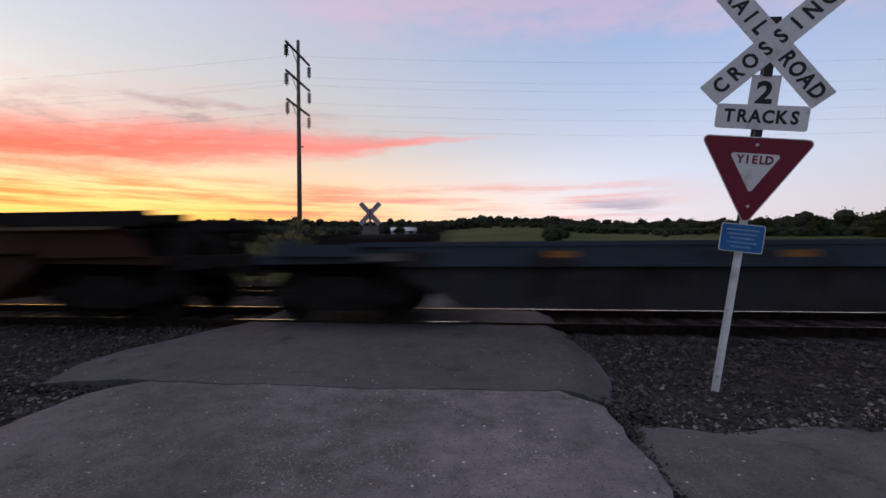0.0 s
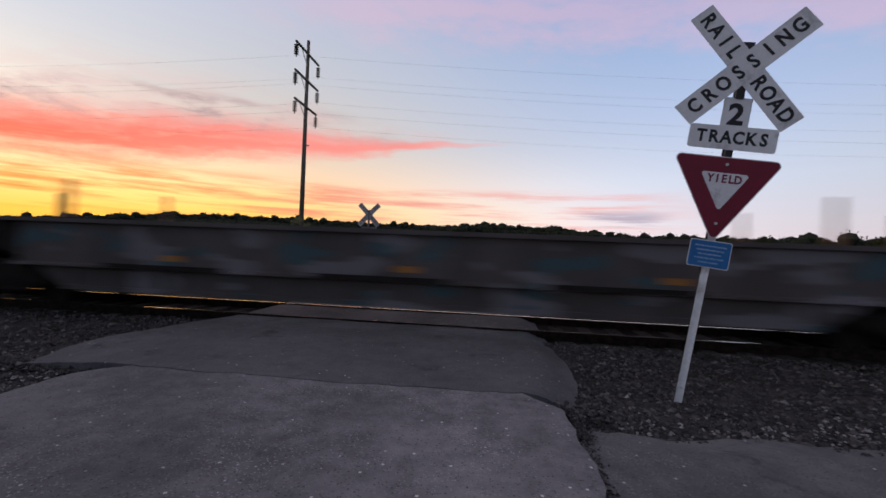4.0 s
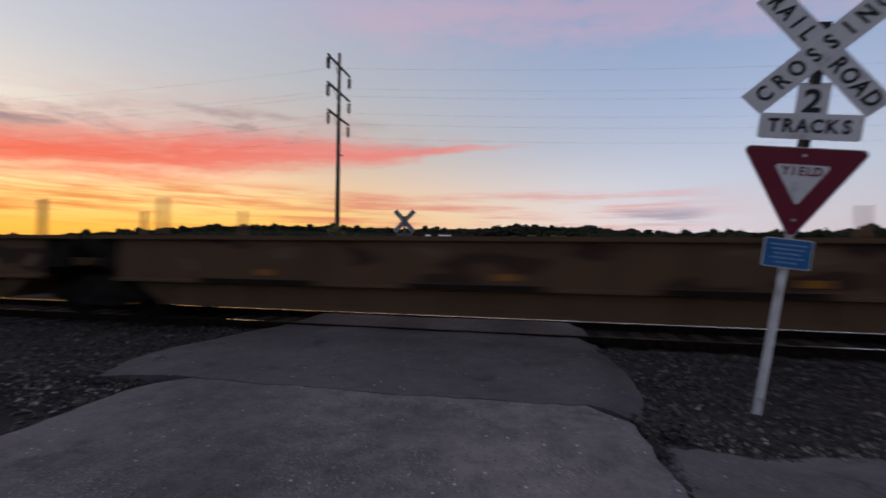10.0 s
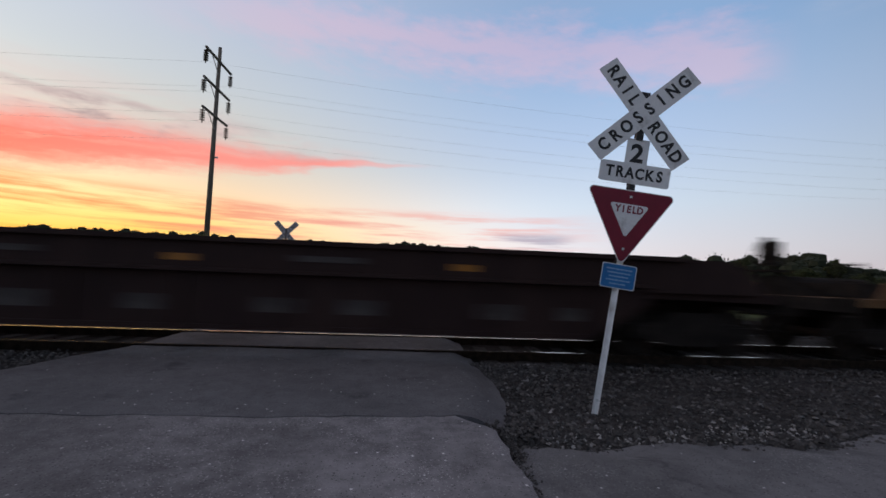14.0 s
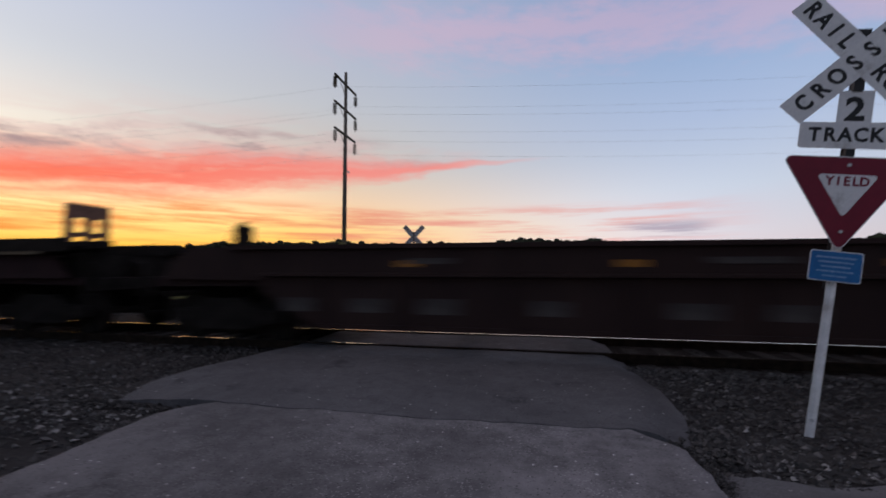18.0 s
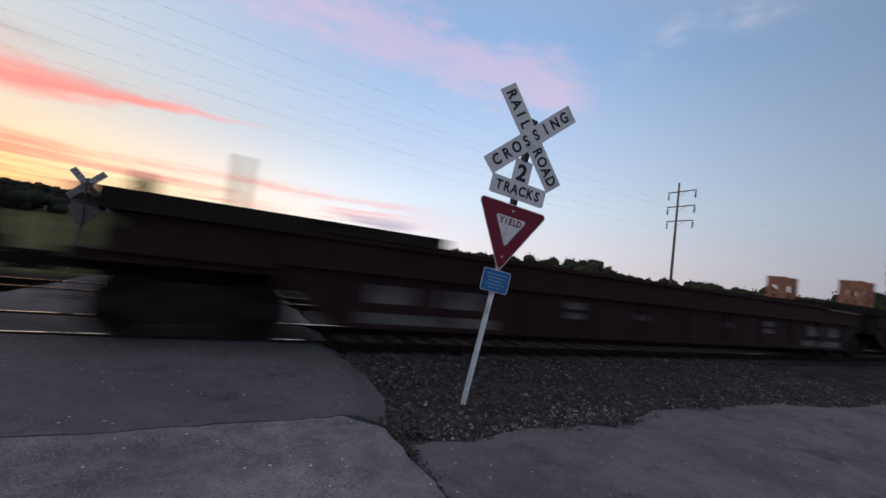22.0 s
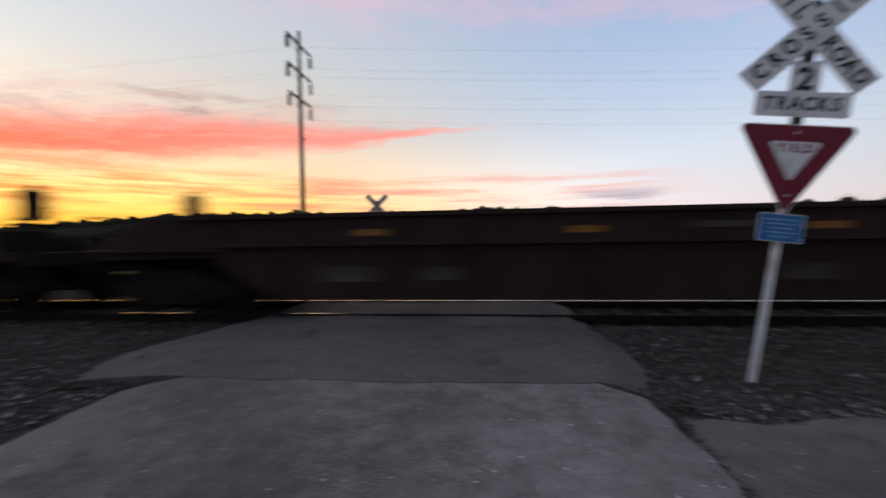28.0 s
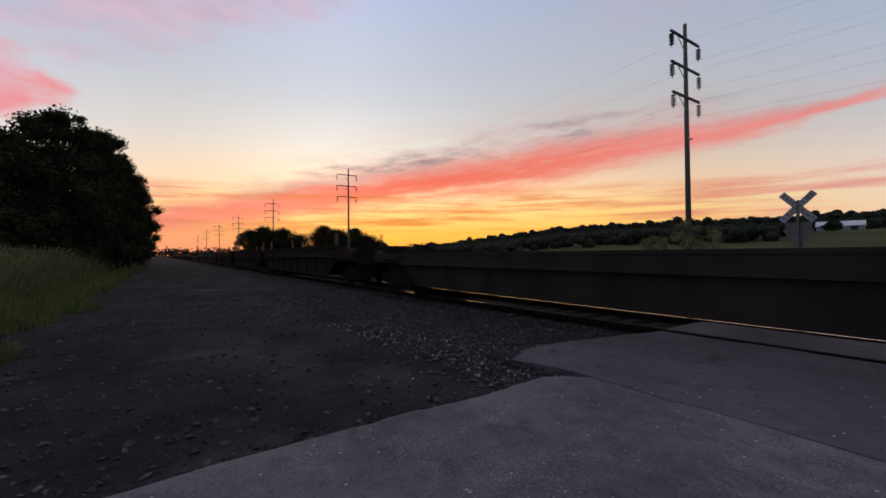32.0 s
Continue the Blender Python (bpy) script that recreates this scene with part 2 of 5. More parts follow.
def asphalt_material(name, dark, light, pale=0.35, chip=0.95, rubbed=False):
    """Aged asphalt with pale aggregate, tar stains and a few bright chips."""
    m, t, b = material(name, 0.9, 0.0, 0.12)
    c = coords_of(t, "Object")
    big, mid = noise_of(t, c, 0.7, 5.0, 0.6), noise_of(t, c, 5.0, 5.0, 0.65)
    v = t.nodes.new("ShaderNodeTexVoronoi")
    v.inputs["Scale"].default_value = 75.0
    t.links.new(c.socket, v.inputs["Vector"])
    cell = Val(t, v.outputs["Distance"])
    sep = t.nodes.new("ShaderNodeSeparateColor")
    t.links.new(v.outputs["Color"], sep.inputs[0])
    pick = Val(t, sep.outputs[0])
    col = mix_of(t, (big * 0.55 + mid * 0.45).step(0.35, 0.65), dark, light)
    worn = noise_of(t, c, 1.1, 4.0, 0.6).step(0.42, 0.66, 0.22, 1.0)
    stones = pick.step(0.66, 0.9) * cell.step(0.3, 0.55, 1.0, 0.0) * worn
    col = mix_of(t, stones * pale, col, (0.36, 0.35, 0.34))
    pits = pick.step(0.0, 0.22, 1.0, 0.0) * cell.step(0.3, 0.6, 1.0, 0.0)
    col = mix_of(t, pits * 0.7, col, (0.030, 0.029, 0.029))
    w = t.nodes.new("ShaderNodeTexVoronoi")
    w.inputs["Scale"].default_value = 19.0
    t.links.new(c.socket, w.inputs["Vector"])
    sep2 = t.nodes.new("ShaderNodeSeparateColor")
    t.links.new(w.outputs["Color"], sep2.inputs[0])
    chips = Val(t, sep2.outputs[1]).step(chip - 0.02, chip) * Val(t, w.outputs["Distance"]).step(0.10, 0.24, 1.0, 0.0)
    col = mix_of(t, chips * 0.9, col, (0.55, 0.53, 0.52))
    tar = noise_of(t, c, 1.6, 6.0, 0.7).step(0.56, 0.70)
    col = mix_of(t, tar * 0.5, col, (0.022, 0.022, 0.024))
    if rubbed:
        # tyres have rubbed the eastern half paler than the western
        sx = t.nodes.new("ShaderNodeSeparateXYZ")
        t.links.new(c.socket, sx.inputs[0])
        across = (Val(t, sx.outputs[0]) + (big - 0.5) * 2.4).step(-2.2, 0.7, 0.88, 1.28)
        col = mix_of(t, 1.0, col, vec(t, across, across, across), "MULTIPLY")
    t.links.new(col.socket, b.inputs["Base Color"])
    t.links.new((mid * 0.2 + 0.78).socket, b.inputs["Roughness"])
    bump_of(t, b, cell * -0.5 + mid * 0.8, 0.55, 0.006)
    return m

ROAD_OLD = asphalt_material("worn_road_asphalt", (0.100, 0.094, 0.096), (0.195, 0.184, 0.187), 0.8, 0.92, True)
ROAD_NEW = asphalt_material("overlay_asphalt", (0.084, 0.081, 0.084), (0.128, 0.124, 0.128), 0.35)
APRON = asphalt_material("apron_asphalt", (0.094, 0.090, 0.091), (0.158, 0.151, 0.152), 0.45)
DIRT = grainy("gravelly_dirt", (0.012, 0.011, 0.0105), (0.041, 0.038, 0.0375), 0.7, 24.0, 1.0, 0.0, 0.8, 0.03, (0.066, 0.062, 0.062), spec=0.1)
BALLAST = grainy("dark_ballast", (0.018, 0.0165, 0.0155), (0.064, 0.059, 0.056), 2.0, 26.0, 1.0, 0.0, 0.9, 0.04, spec=0.1)
# darker than the shoulder ballast, for the bed under both tracks
BED_BLACK = grainy("blackish_track_ballast", (0.015, 0.0132, 0.012), (0.045, 0.040, 0.036), 1.4, 24.0, 1.0, 0.0, 0.9, 0.04, spec=0.06)
STONE = grainy("crushed_stone", (0.09, 0.085, 0.08), (0.36, 0.34, 0.32), 9.0, 60.0, 0.9, 0.0, 0.5, 0.004)
RAIL = grainy("rusty_rail_steel", (0.012, 0.009, 0.007), (0.032, 0.022, 0.016), 8.0, 60.0, 0.9, 0.0, 0.2, spec=0.08)
RAILHEAD, _tree, _bsdf = material("polished_rail_head", 0.10, 1.0)
_bsdf.inputs["Base Color"].default_value = (0.90, 0.88, 0.86, 1)
_wear = noise_of(_tree, coords_of(_tree, "Object", (0.4, 30.0, 1.0)), 2.0, 4.0, 0.6)
_tree.links.new((_wear * 0.10 + 0.03).socket, _bsdf.inputs["Roughness"])
TIE = grainy("creosoted_timber", (0.011, 0.0095, 0.008), (0.034, 0.028, 0.023), 3.0, 40.0, 0.9, 0.0, 0.5, 0.006, None, "Object", (1, 6, 1))
GRASS = grainy("dusk_grass", (0.085, 0.110, 0.026), (0.180, 0.205, 0.058), 3.0, 30.0, 0.9, 0.0, 0.4, 0.02)
FIELD = grainy("field_ground", (0.050, 0.062, 0.020), (0.092, 0.100, 0.036), 0.02, 0.7, 1.0, 0.0, 0.3, 0.05, spec=0.05)
LEAF = grainy("dark_leaves", (0.021, 0.025, 0.013), (0.048, 0.054, 0.025), 1.2, 9.0, 1.0, 0.0, 0.2, 0.02, spec=0.05)
LEAF_FAR = grainy("far_wood_leaves", (0.017, 0.022, 0.014), (0.040, 0.047, 0.028), 0.08, 0.7, 1.0, 0.0, 0.3, 0.1, spec=0.1)
LEAF_EAST = grainy("field_tree_leaves", (0.028, 0.036, 0.016), (0.066, 0.076, 0.034), 0.3, 3.0, 0.9, 0.0, 0.3, 0.05, spec=0.1)
LEAF_BUSH = grainy("bush_leaves", (0.13, 0.125, 0.048), (0.28, 0.25, 0.10), 1.2, 9.0, 0.8, 0.0, 0.2, 0.02)
WEED = grainy("olive_weeds", (0.10, 0.098, 0.032), (0.23, 0.205, 0.080), 1.5, 12.0, 0.9, 0.0, 0.3, 0.02)
BARK = grainy("bark", (0.030, 0.024, 0.018), (0.075, 0.060, 0.046), 6.0, 40.0, 0.95, 0.0, 0.6, 0.02)
POLE = grainy("weathered_pole_wood", (0.085, 0.072, 0.058), (0.19, 0.165, 0.135), 3.0, 30.0, 0.9, 0.0, 0.4, 0.01, None, "Object", (6, 6, 0.6))
INSULATOR = grainy("brown_glazed_porcelain", (0.030, 0.018, 0.014), (0.055, 0.032, 0.024), 6.0, 30.0, 0.35, 0.0, 0.05)
WIRE = grainy("dull_aluminium_wire", (0.30, 0.30, 0.31), (0.42, 0.42, 0.43), 3.0, 30.0, 0.5, 0.9, 0.02)
STEEL = grainy("galvanised_steel", (0.42, 0.43, 0.43), (0.58, 0.59, 0.59), 9.0, 80.0, 0.5, 0.6, 0.1, 0.001)
WHITE_POST = grainy("white_painted_post", (0.62, 0.62, 0.61), (0.82, 0.82, 0.81), 7.0, 70.0, 0.6, 0.0, 0.15, 0.001, (0.40, 0.37, 0.33))
SIGN_WHITE = grainy("white_sign_sheeting", (0.62, 0.62, 0.62), (0.74, 0.74, 0.73), 5.0, 60.0, 0.55, 0.0, 0.05, 0.0005, (0.42, 0.41, 0.40))
SIGN_RED = grainy("red_sign_sheeting", (0.145, 0.004, 0.020), (0.185, 0.006, 0.025), 5.0, 60.0, 0.5, 0.0, 0.05, 0.0005)
SIGN_BLUE = grainy("blue_sign_sheeting", (0.008, 0.11, 0.30), (0.014, 0.15, 0.37), 6.0, 60.0, 0.5, 0.0, 0.05, 0.0005)
SIGN_PALE = grainy("pale_blue_print", (0.10, 0.24, 0.44), (0.26, 0.38, 0.55), 30.0, 90.0, 0.5, 0.0, 0.02)
SIGN_BACK = grainy("dull_metal_sign_back", (0.13, 0.112, 0.11), (0.20, 0.172, 0.168), 5.0, 50.0, 0.8, 0.0, 0.05)
SIGN_FADED = grainy("faded_sign_sheeting", (0.34, 0.32, 0.33), (0.46, 0.44, 0.45), 5.0, 60.0, 0.6, 0.0, 0.05, 0.0005, (0.26, 0.24, 0.24))
FADED_INK = grainy("sun_faded_lettering", (0.085, 0.080, 0.080), (0.16, 0.15, 0.15), 5.0, 60.0, 0.7, 0.0, 0.02)
BLACK_INK = grainy("black_sign_lettering", (0.010, 0.010, 0.011), (0.018, 0.018, 0.019), 5.0, 60.0, 0.6, 0.0, 0.02)
BARN_WHITE = grainy("white_barn_metal", (0.62, 0.64, 0.68), (0.76, 0.78, 0.80), 0.4, 4.0, 0.5, 0.0, 0.05)
BARN_WALL = grainy("blue_grey_barn_metal", (0.24, 0.27, 0.33), (0.34, 0.37, 0.43), 0.5, 5.0, 0.6, 0.0, 0.05)
BARN_DARK = grainy("shaded_barn_opening", (0.02, 0.02, 0.022), (0.045, 0.043, 0.042), 1.0, 6.0, 0.8, 0.0, 0.05)
TRUCK = grainy("grimy_cast_steel", (0.011, 0.0092, 0.0082), (0.030, 0.0245, 0.021), 4.0, 30.0, 0.95, 0.0, 0.3, 0.004, spec=0.08)
WHEEL = grainy("wheel_steel", (0.012, 0.0095, 0.008), (0.032, 0.025, 0.021), 4.0, 30.0, 0.8, 0.2, 0.2, spec=0.15)
AMBER = grainy("amber_reflector_sheet", (0.30, 0.11, 0.008), (0.42, 0.17, 0.012), 6.0, 40.0, 0.4, 0.0, 0.02)
STENCIL_DIM = grainy("grimed_over_stencil", (0.028, 0.022, 0.020), (0.075, 0.064, 0.060), 1.7, 16.0, 0.8, 0.0, 0.05)
STENCIL_PALE = grainy("fresh_white_stencil", (0.17, 0.16, 0.145), (0.33, 0.315, 0.29), 1.7, 16.0, 0.8, 0.0, 0.05)
STENCIL = grainy("faded_white_stencil", (0.045, 0.042, 0.039), (0.150, 0.140, 0.132), 1.7, 16.0, 0.8, 0.0, 0.05)


PLAIN = {}


def car_paint(name, base, worn, splash=(), seed=0.0, amount=0.5, lo=-30.0, hi=30.0):
    """Weathered car paint with rust runs and, if colours are given, sprayed swirls or plain bands and lines between two
    places along the car.
    """
    m, t, b = material(name, 0.75, 0.0, 0.16)
    c = coords_of(t, "Object")
    sep = t.nodes.new("ShaderNodeSeparateXYZ")
    t.links.new(c.socket, sep.inputs[0])
    x, y, z = (Val(t, s) for s in sep.outputs)
    grime = noise_of(t, vec(t, x * 1.4, seed, z * 0.5), 1.5, 6.0, 0.65)
    col = mix_of(t, grime.step(0.38, 0.68), base, worn)
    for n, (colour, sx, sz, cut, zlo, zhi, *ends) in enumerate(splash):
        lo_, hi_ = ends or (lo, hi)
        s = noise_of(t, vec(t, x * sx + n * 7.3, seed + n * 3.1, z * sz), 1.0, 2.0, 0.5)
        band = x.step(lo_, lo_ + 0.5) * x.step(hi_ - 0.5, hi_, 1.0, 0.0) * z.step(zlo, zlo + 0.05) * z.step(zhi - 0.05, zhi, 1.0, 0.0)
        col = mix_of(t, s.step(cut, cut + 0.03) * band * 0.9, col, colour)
    runs = noise_of(t, vec(t, x * 9.0, 1.0, z * 0.7), 2.0, 4.0, 0.6).step(0.56, 0.7)
    col = mix_of(t, runs * 0.35, col, (0.018, 0.013, 0.010))
    t.links.new(col.socket, b.inputs["Base Color"])
    bump_of(t, b, grime, 0.15, 0.004)
    PLAIN[name] = car_paint(name + "_bare", base, worn) if splash else m
    return m


# ---- mesh helpers ----


class Mesher:
    """Gathers plain solids into one mesh."""

    def __init__(self):
        self.v, self.f = [], []

    def solid(self, verts, faces):
        n = len(self.v)
        self.v += [tuple(p) for p in verts]
        self.f += [tuple(i + n for i in q) for q in faces]
        return self

    def box(self, x0, x1, y0, y1, z0, z1):
        v = [(x, y, z) for x in (x0, x1) for y in (y0, y1) for z in (z0, z1)]
        return self.solid(v, [(0, 1, 3, 2), (4, 6, 7, 5), (0, 4, 5, 1), (2, 3, 7, 6), (0, 2, 6, 4), (1, 5, 7, 3)])

    def prism(self, outline, a, b, axis="y"):
        """An outline of (p, q) pushed from a to b along the axis: y takes (x, z), x takes (y, z), z takes (x, y)."""
        put = {"y": lambda p, q, d: (p, d, q), "x": lambda p, q, d: (d, p, q), "z": lambda p, q, d: (p, q, d)}[axis]
        n = len(outline)
        v = [put(p, q, a) for p, q in outline] + [put(p, q, b) for p, q in outline]
        f = [tuple(range(n))[::-1], tuple(range(n, 2 * n))] + [(i, (i + 1) % n, n + (i + 1) % n, n + i) for i in range(n)]
        return self.solid(v, f)

    def rod(self, p, q, r0, r1=None, sides=8):
        """A round bar between two points, of one radius or two."""
        p, q, r1 = Vector(p), Vector(q), r0 if r1 is None else r1
        way = (q - p).normalized()
        a = way.orthogonal().normalized()
        b = way.cross(a)
        ring = [a * math.cos(2 * math.pi * i / sides) + b * math.sin(2 * math.pi * i / sides) for i in range(sides)]
        v = [p + d * r0 for d in ring] + [q + d * r1 for d in ring]
        f = [tuple(range(sides))[::-1], tuple(range(sides, 2 * sides))] + [(i, (i + 1) % sides, sides + (i + 1) % sides, sides + i) for i in range(sides)]
        return self.solid(v, f)

    def tube(self, points, r, sides=5):
        """One thin tube along a line that runs nearly level."""
        v = []
        for p, q in zip(points, points[1:] + points[-2:-1]):
            d = Vector(q) - Vector(p)
            side = Vector((-d.y, d.x, 0)).normalized()
            for i in range(sides):
                a = 2 * math.pi * i / sides
                v.append(Vector(p) + side * (r * math.cos(a)) + Vector((0, 0, r * math.sin(a))))
        n = len(points)
        f = [(j * sides + i, j * sides + (i + 1) % sides, (j + 1) * sides + (i + 1) % sides, (j + 1) * sides + i) for j in range(n - 1) for i in range(sides)]
        return self.solid(v, f)

    def lathe(self, profile, sides=12):
        """A solid turned round the z axis from (radius, height) pairs."""
        v = [(r * math.cos(math.tau * i / sides), r * math.sin(math.tau * i / sides), z) for r, z in profile for i in range(sides)]
        f = [(j * sides + i, j * sides + (i + 1) % sides, (j + 1) * sides + (i + 1) % sides, (j + 1) * sides + i) for j in range(len(profile) - 1) for i in range(sides)]
        f += [tuple(range(sides))[::-1], tuple(range(len(v) - sides, len(v)))]
        return self.solid(v, f)

    def mesh(self, name, mat, smooth=False):
        me = bpy.data.meshes.new(name)
        me.from_pydata(self.v, [], self.f)
        bm = bmesh.new()
        bm.from_mesh(me)
        bmesh.ops.recalc_face_normals(bm, faces=bm.faces)
        bm.to_mesh(me)
        bm.free()
        me.materials.append(mat)
        if smooth:
            me.polygons.foreach_set("use_smooth", [True] * len(me.polygons))
        return me


def part(name, data, parent, label="", at=None):
    """One mesh object under a thing or a part."""
    ob = new(name, data)
    ob.parent = parent
    if at is not None:
        ob.matrix_basis = at
    if label:
        tagged(ob, label)
    return ob


def thing(name, label, category, m=None, group="", kind=""):
    ob = new(name)
    ob.empty_display_size = 0.2
    if m is not None:
        ob.matrix_basis = m
    return tagged(ob, label, category, group, kind)


def setting(name, data, label, category):
    return tagged(new(name, data), label, category, "", "structure")


def sheet(name, xs, ys, height, mat, keep=None, skirt=0.0):
    """A sheet of ground over a grid with a height for each place; keep tells which places belong to it."""
    verts, faces = [], []
    nx, ny = len(xs), len(ys)
    for y in ys:
        for x in xs:
            verts.append((x, y, height(x, y)))
    for j in range(ny - 1):
        for i in range(nx - 1):
            cx, cy = (xs[i] + xs[i + 1]) / 2, (ys[j] + ys[j + 1]) / 2
            if keep is None or keep(cx, cy):
                a = j * nx + i
                faces.append((a, a + 1, a + nx + 1, a + nx))
    me = bpy.data.meshes.new(name)
    me.from_pydata(verts, [], faces)
    bm = bmesh.new()
    bm.from_mesh(me)
    loose = [v for v in bm.verts if not v.link_faces]
    bmesh.ops.delete(bm, geom=loose, context="VERTS")
    if skirt:
        rim = [e for e in bm.edges if e.is_boundary]
        made = bmesh.ops.extrude_edge_only(bm, edges=rim)["geom"]
        for v in made:
            if isinstance(v, bmesh.types.BMVert):
                v.co.z -= skirt
    bm.to_mesh(me)
    bm.free()
    me.materials.append(mat)
    me.polygons.foreach_set("use_smooth", [True] * len(me.polygons))
    return me


def smooth(a, b, x):
    s = min(1.0, max(0.0, (x - a) / (b - a)))
    return s * s * (3 - 2 * s)


# ---- ground, road and tracks ----
NEAR, FAR_TRACK = 7.66, 12.41  # middle of each track
RAIL_TOP = 0.0


def land(x, y):
    """The height of the open country: level by the line, rising to wooded hills beyond the fields."""
    d = math.hypot(x, y)
    turn = math.degrees(math.atan2(x, y))
    z = -0.55 * smooth(15.0, 24.0, y)
    rise = smooth(-68.0, -30.0, turn) * (1 - 0.45 * smooth(10.0, 60.0, turn)) * (1 - 0.38 * smooth(47.0, 60.0, turn))
    if y > 20:
        z += rise * (12.5 * smooth(60.0, 330.0, d) + 23.0 * smooth(340.0, 700.0, d))
        z += rise * 4.5 * math.exp(-((turn - 2.5) / 9.0) ** 2) * smooth(180.0, 330.0, d)
    z += 1.2 * noise.noise((x * 0.008, y * 0.008, 3.0)) * smooth(60.0, 200.0, d)
    return z - 0.12


def spread(lo, hi, near, first, grow):
    """Grid lines that lie close together round one place and ever wider apart from it."""
    out, s, p = [near], first, near
    while p < hi:
        p += s
        out.append(min(p, hi))
        s *= grow
    s, p = first, near
    while p > lo:
        p -= s
        out.insert(0, max(p, lo))
        s *= grow
    return out


def build_ground():
    xs, ys = spread(-3500, 3500, -1.0, 2.0, 1.09), spread(-600, 3800, 10.0, 2.0, 1.09)

    def low(x, y):
        z = land(x, y)
        if -12.0 < y < 16.0:
            z = min(z, -0.35) - 0.30
        return z - (0.1 if abs(x) < 60 and -12 < y < 16 else 0.0)

    setting("ground", sheet("ground", xs, ys, low, FIELD), "green and straw fields in dusk light", "ground")


def fray(v, seed, size, reach):
    return reach * (noise.noise((v * size, seed, 0.0)) + 0.5 * noise.noise((v * size * 3.1, seed, 5.0)))


def grid(a, b, step):
    n = max(1, round((b - a) / step))
    return [a + (b - a) * i / n for i in range(n + 1)]


def crack_y(x):
    return 3.63 + 0.05 * math.sin(x * 0.9) + fray(x, 2.0, 2.3, 0.05)


def road_z(x, y):
    return 0.012 * noise.noise((x * 0.8, y * 0.8, 1.0)) + 0.006 * noise.noise((x * 3.0, y * 3.0, 7.0)) - 0.05 * smooth(1.5, -3.0, y)


def apron_edge(x):
    return 3.24 + 0.16 * smooth(1.3, 2.4, x) + 0.22 * smooth(3.2, 5.0, x) - 0.30 * smooth(6.5, 9.5, x)


def build_road():
    # the older road up to the ragged joint
    left = lambda y: -3.45 + fray(y, 11.0, 1.5, 0.07) - 0.10 * smooth(3.0, 3.6, y) + 0.35 * smooth(3.25, 3.65, y)
    right = lambda y: 0.94 + fray(y, 17.0, 2.6, 0.05) + fray(y, 37.0, 9.0, 0.015) - 0.30 * smooth(3.35, 3.65, y)
    us, ys = grid(0, 1, 1 / 60), grid(-14.0, 1.0, 0.4) + grid(1.08, 3.63, 0.085)
    verts, faces = [], []
    for n, y in enumerate(ys):
        for u in us:
            x = left(y) + (right(y) - left(y)) * u
            yy = y + (crack_y(x) - 0.003 - 0.014 * max(0.0, noise.noise((x * 2.7, 5.0, 1.0)) + 0.25) - 3.63) * smooth(2.9, 3.63, y)
            verts.append((x, yy, road_z(x, yy) - 0.02 * smooth(0.02, 0.0, u) - 0.02 * smooth(0.98, 1.0, u)))
    w = len(us)
    faces = [(j * w + i, j * w + i + 1, (j + 1) * w + i + 1, (j + 1) * w + i) for j in range(len(ys) - 1) for i in range(w - 1)]
    road = slab("road", verts, faces, ROAD_OLD, 0.09)
    setting("road", road, "cracked grey asphalt road with pale aggregate", "road")
    # the newer overlay that runs over both tracks
    left2 = lambda y: -4.40 + fray(y, 21.0, 0.9, 0.10) - 0.38 * smooth(6.3, 3.9, y)
    right2 = lambda y: 1.24 + fray(y, 27.0, 0.9, 0.07) - 0.12 * smooth(4.4, 3.7, y)
    bands = [(3.63, NEAR - 0.82), (NEAR - 0.68, NEAR + 0.68), (NEAR + 0.82, FAR_TRACK - 0.82), (FAR_TRACK - 0.68, FAR_TRACK + 0.68), (FAR_TRACK + 0.82, 24.0)]
    for a, b in bands:
        ys = grid(a, b, 0.12)
        verts = []
        for y in ys:
            for u in us:
                x = left2(y) + (right2(y) - left2(y)) * u
                yy = y if y > 4.6 else y + (crack_y(x) + 0.002 + 0.012 * max(0.0, noise.noise((x * 1.3, 9.0, 1.0)) + 0.2) - 3.63) * smooth(4.6, 3.63, y)
                z = 0.004 + 0.014 * smooth(3.65, 4.6, yy) - 0.040 * smooth(5.6, 6.8, yy) + road_z(x, yy) - 0.5 * max(0.0, yy - 15.0) * 0.06
                z -= 0.10 * smooth(-3.3, -4.7, x) * smooth(4.7, 3.8, yy) + 0.06 * smooth(0.6, 1.2, x) * smooth(4.4, 3.8, yy)
                z -= 0.10 * smooth(0.06, 0.0, u) + 0.10 * smooth(0.94, 1.0, u)
                verts.append((x, yy, z))
        faces = [(j * w + i, j * w + i + 1, (j + 1) * w + i + 1, (j + 1) * w + i) for j in range(len(ys) - 1) for i in range(w - 1)]
        setting("crossing_pavement", slab("crossing_pavement", verts, faces, ROAD_NEW, 0.12), "smooth dark asphalt overlay across the tracks", "road")
    # packed grit in the joint between road and apron
    xs, ys = grid(0.86, 1.06, 0.04), grid(-9.0, 3.3, 0.15)
    grit = sheet("joint_grit", xs, ys, lambda x, y: -0.085 - 0.05 * smooth(1.5, -3.0, y) + 0.015 * noise.noise((x * 9.0, y * 9.0, 2.0)), DIRT)
    setting("joint_grit", grit, "dark packed grit between road and apron", "ground")
    # the apron beside the sign
    xs, ys = grid(0.945, 16.0, 0.10), grid(-9.0, 1.6, 0.6) + grid(1.7, 3.2, 0.05)
    edge = lambda x: apron_edge(x) + fray(x, 31.0, 1.1, 0.10) + fray(x, 33.0, 5.0, 0.05)
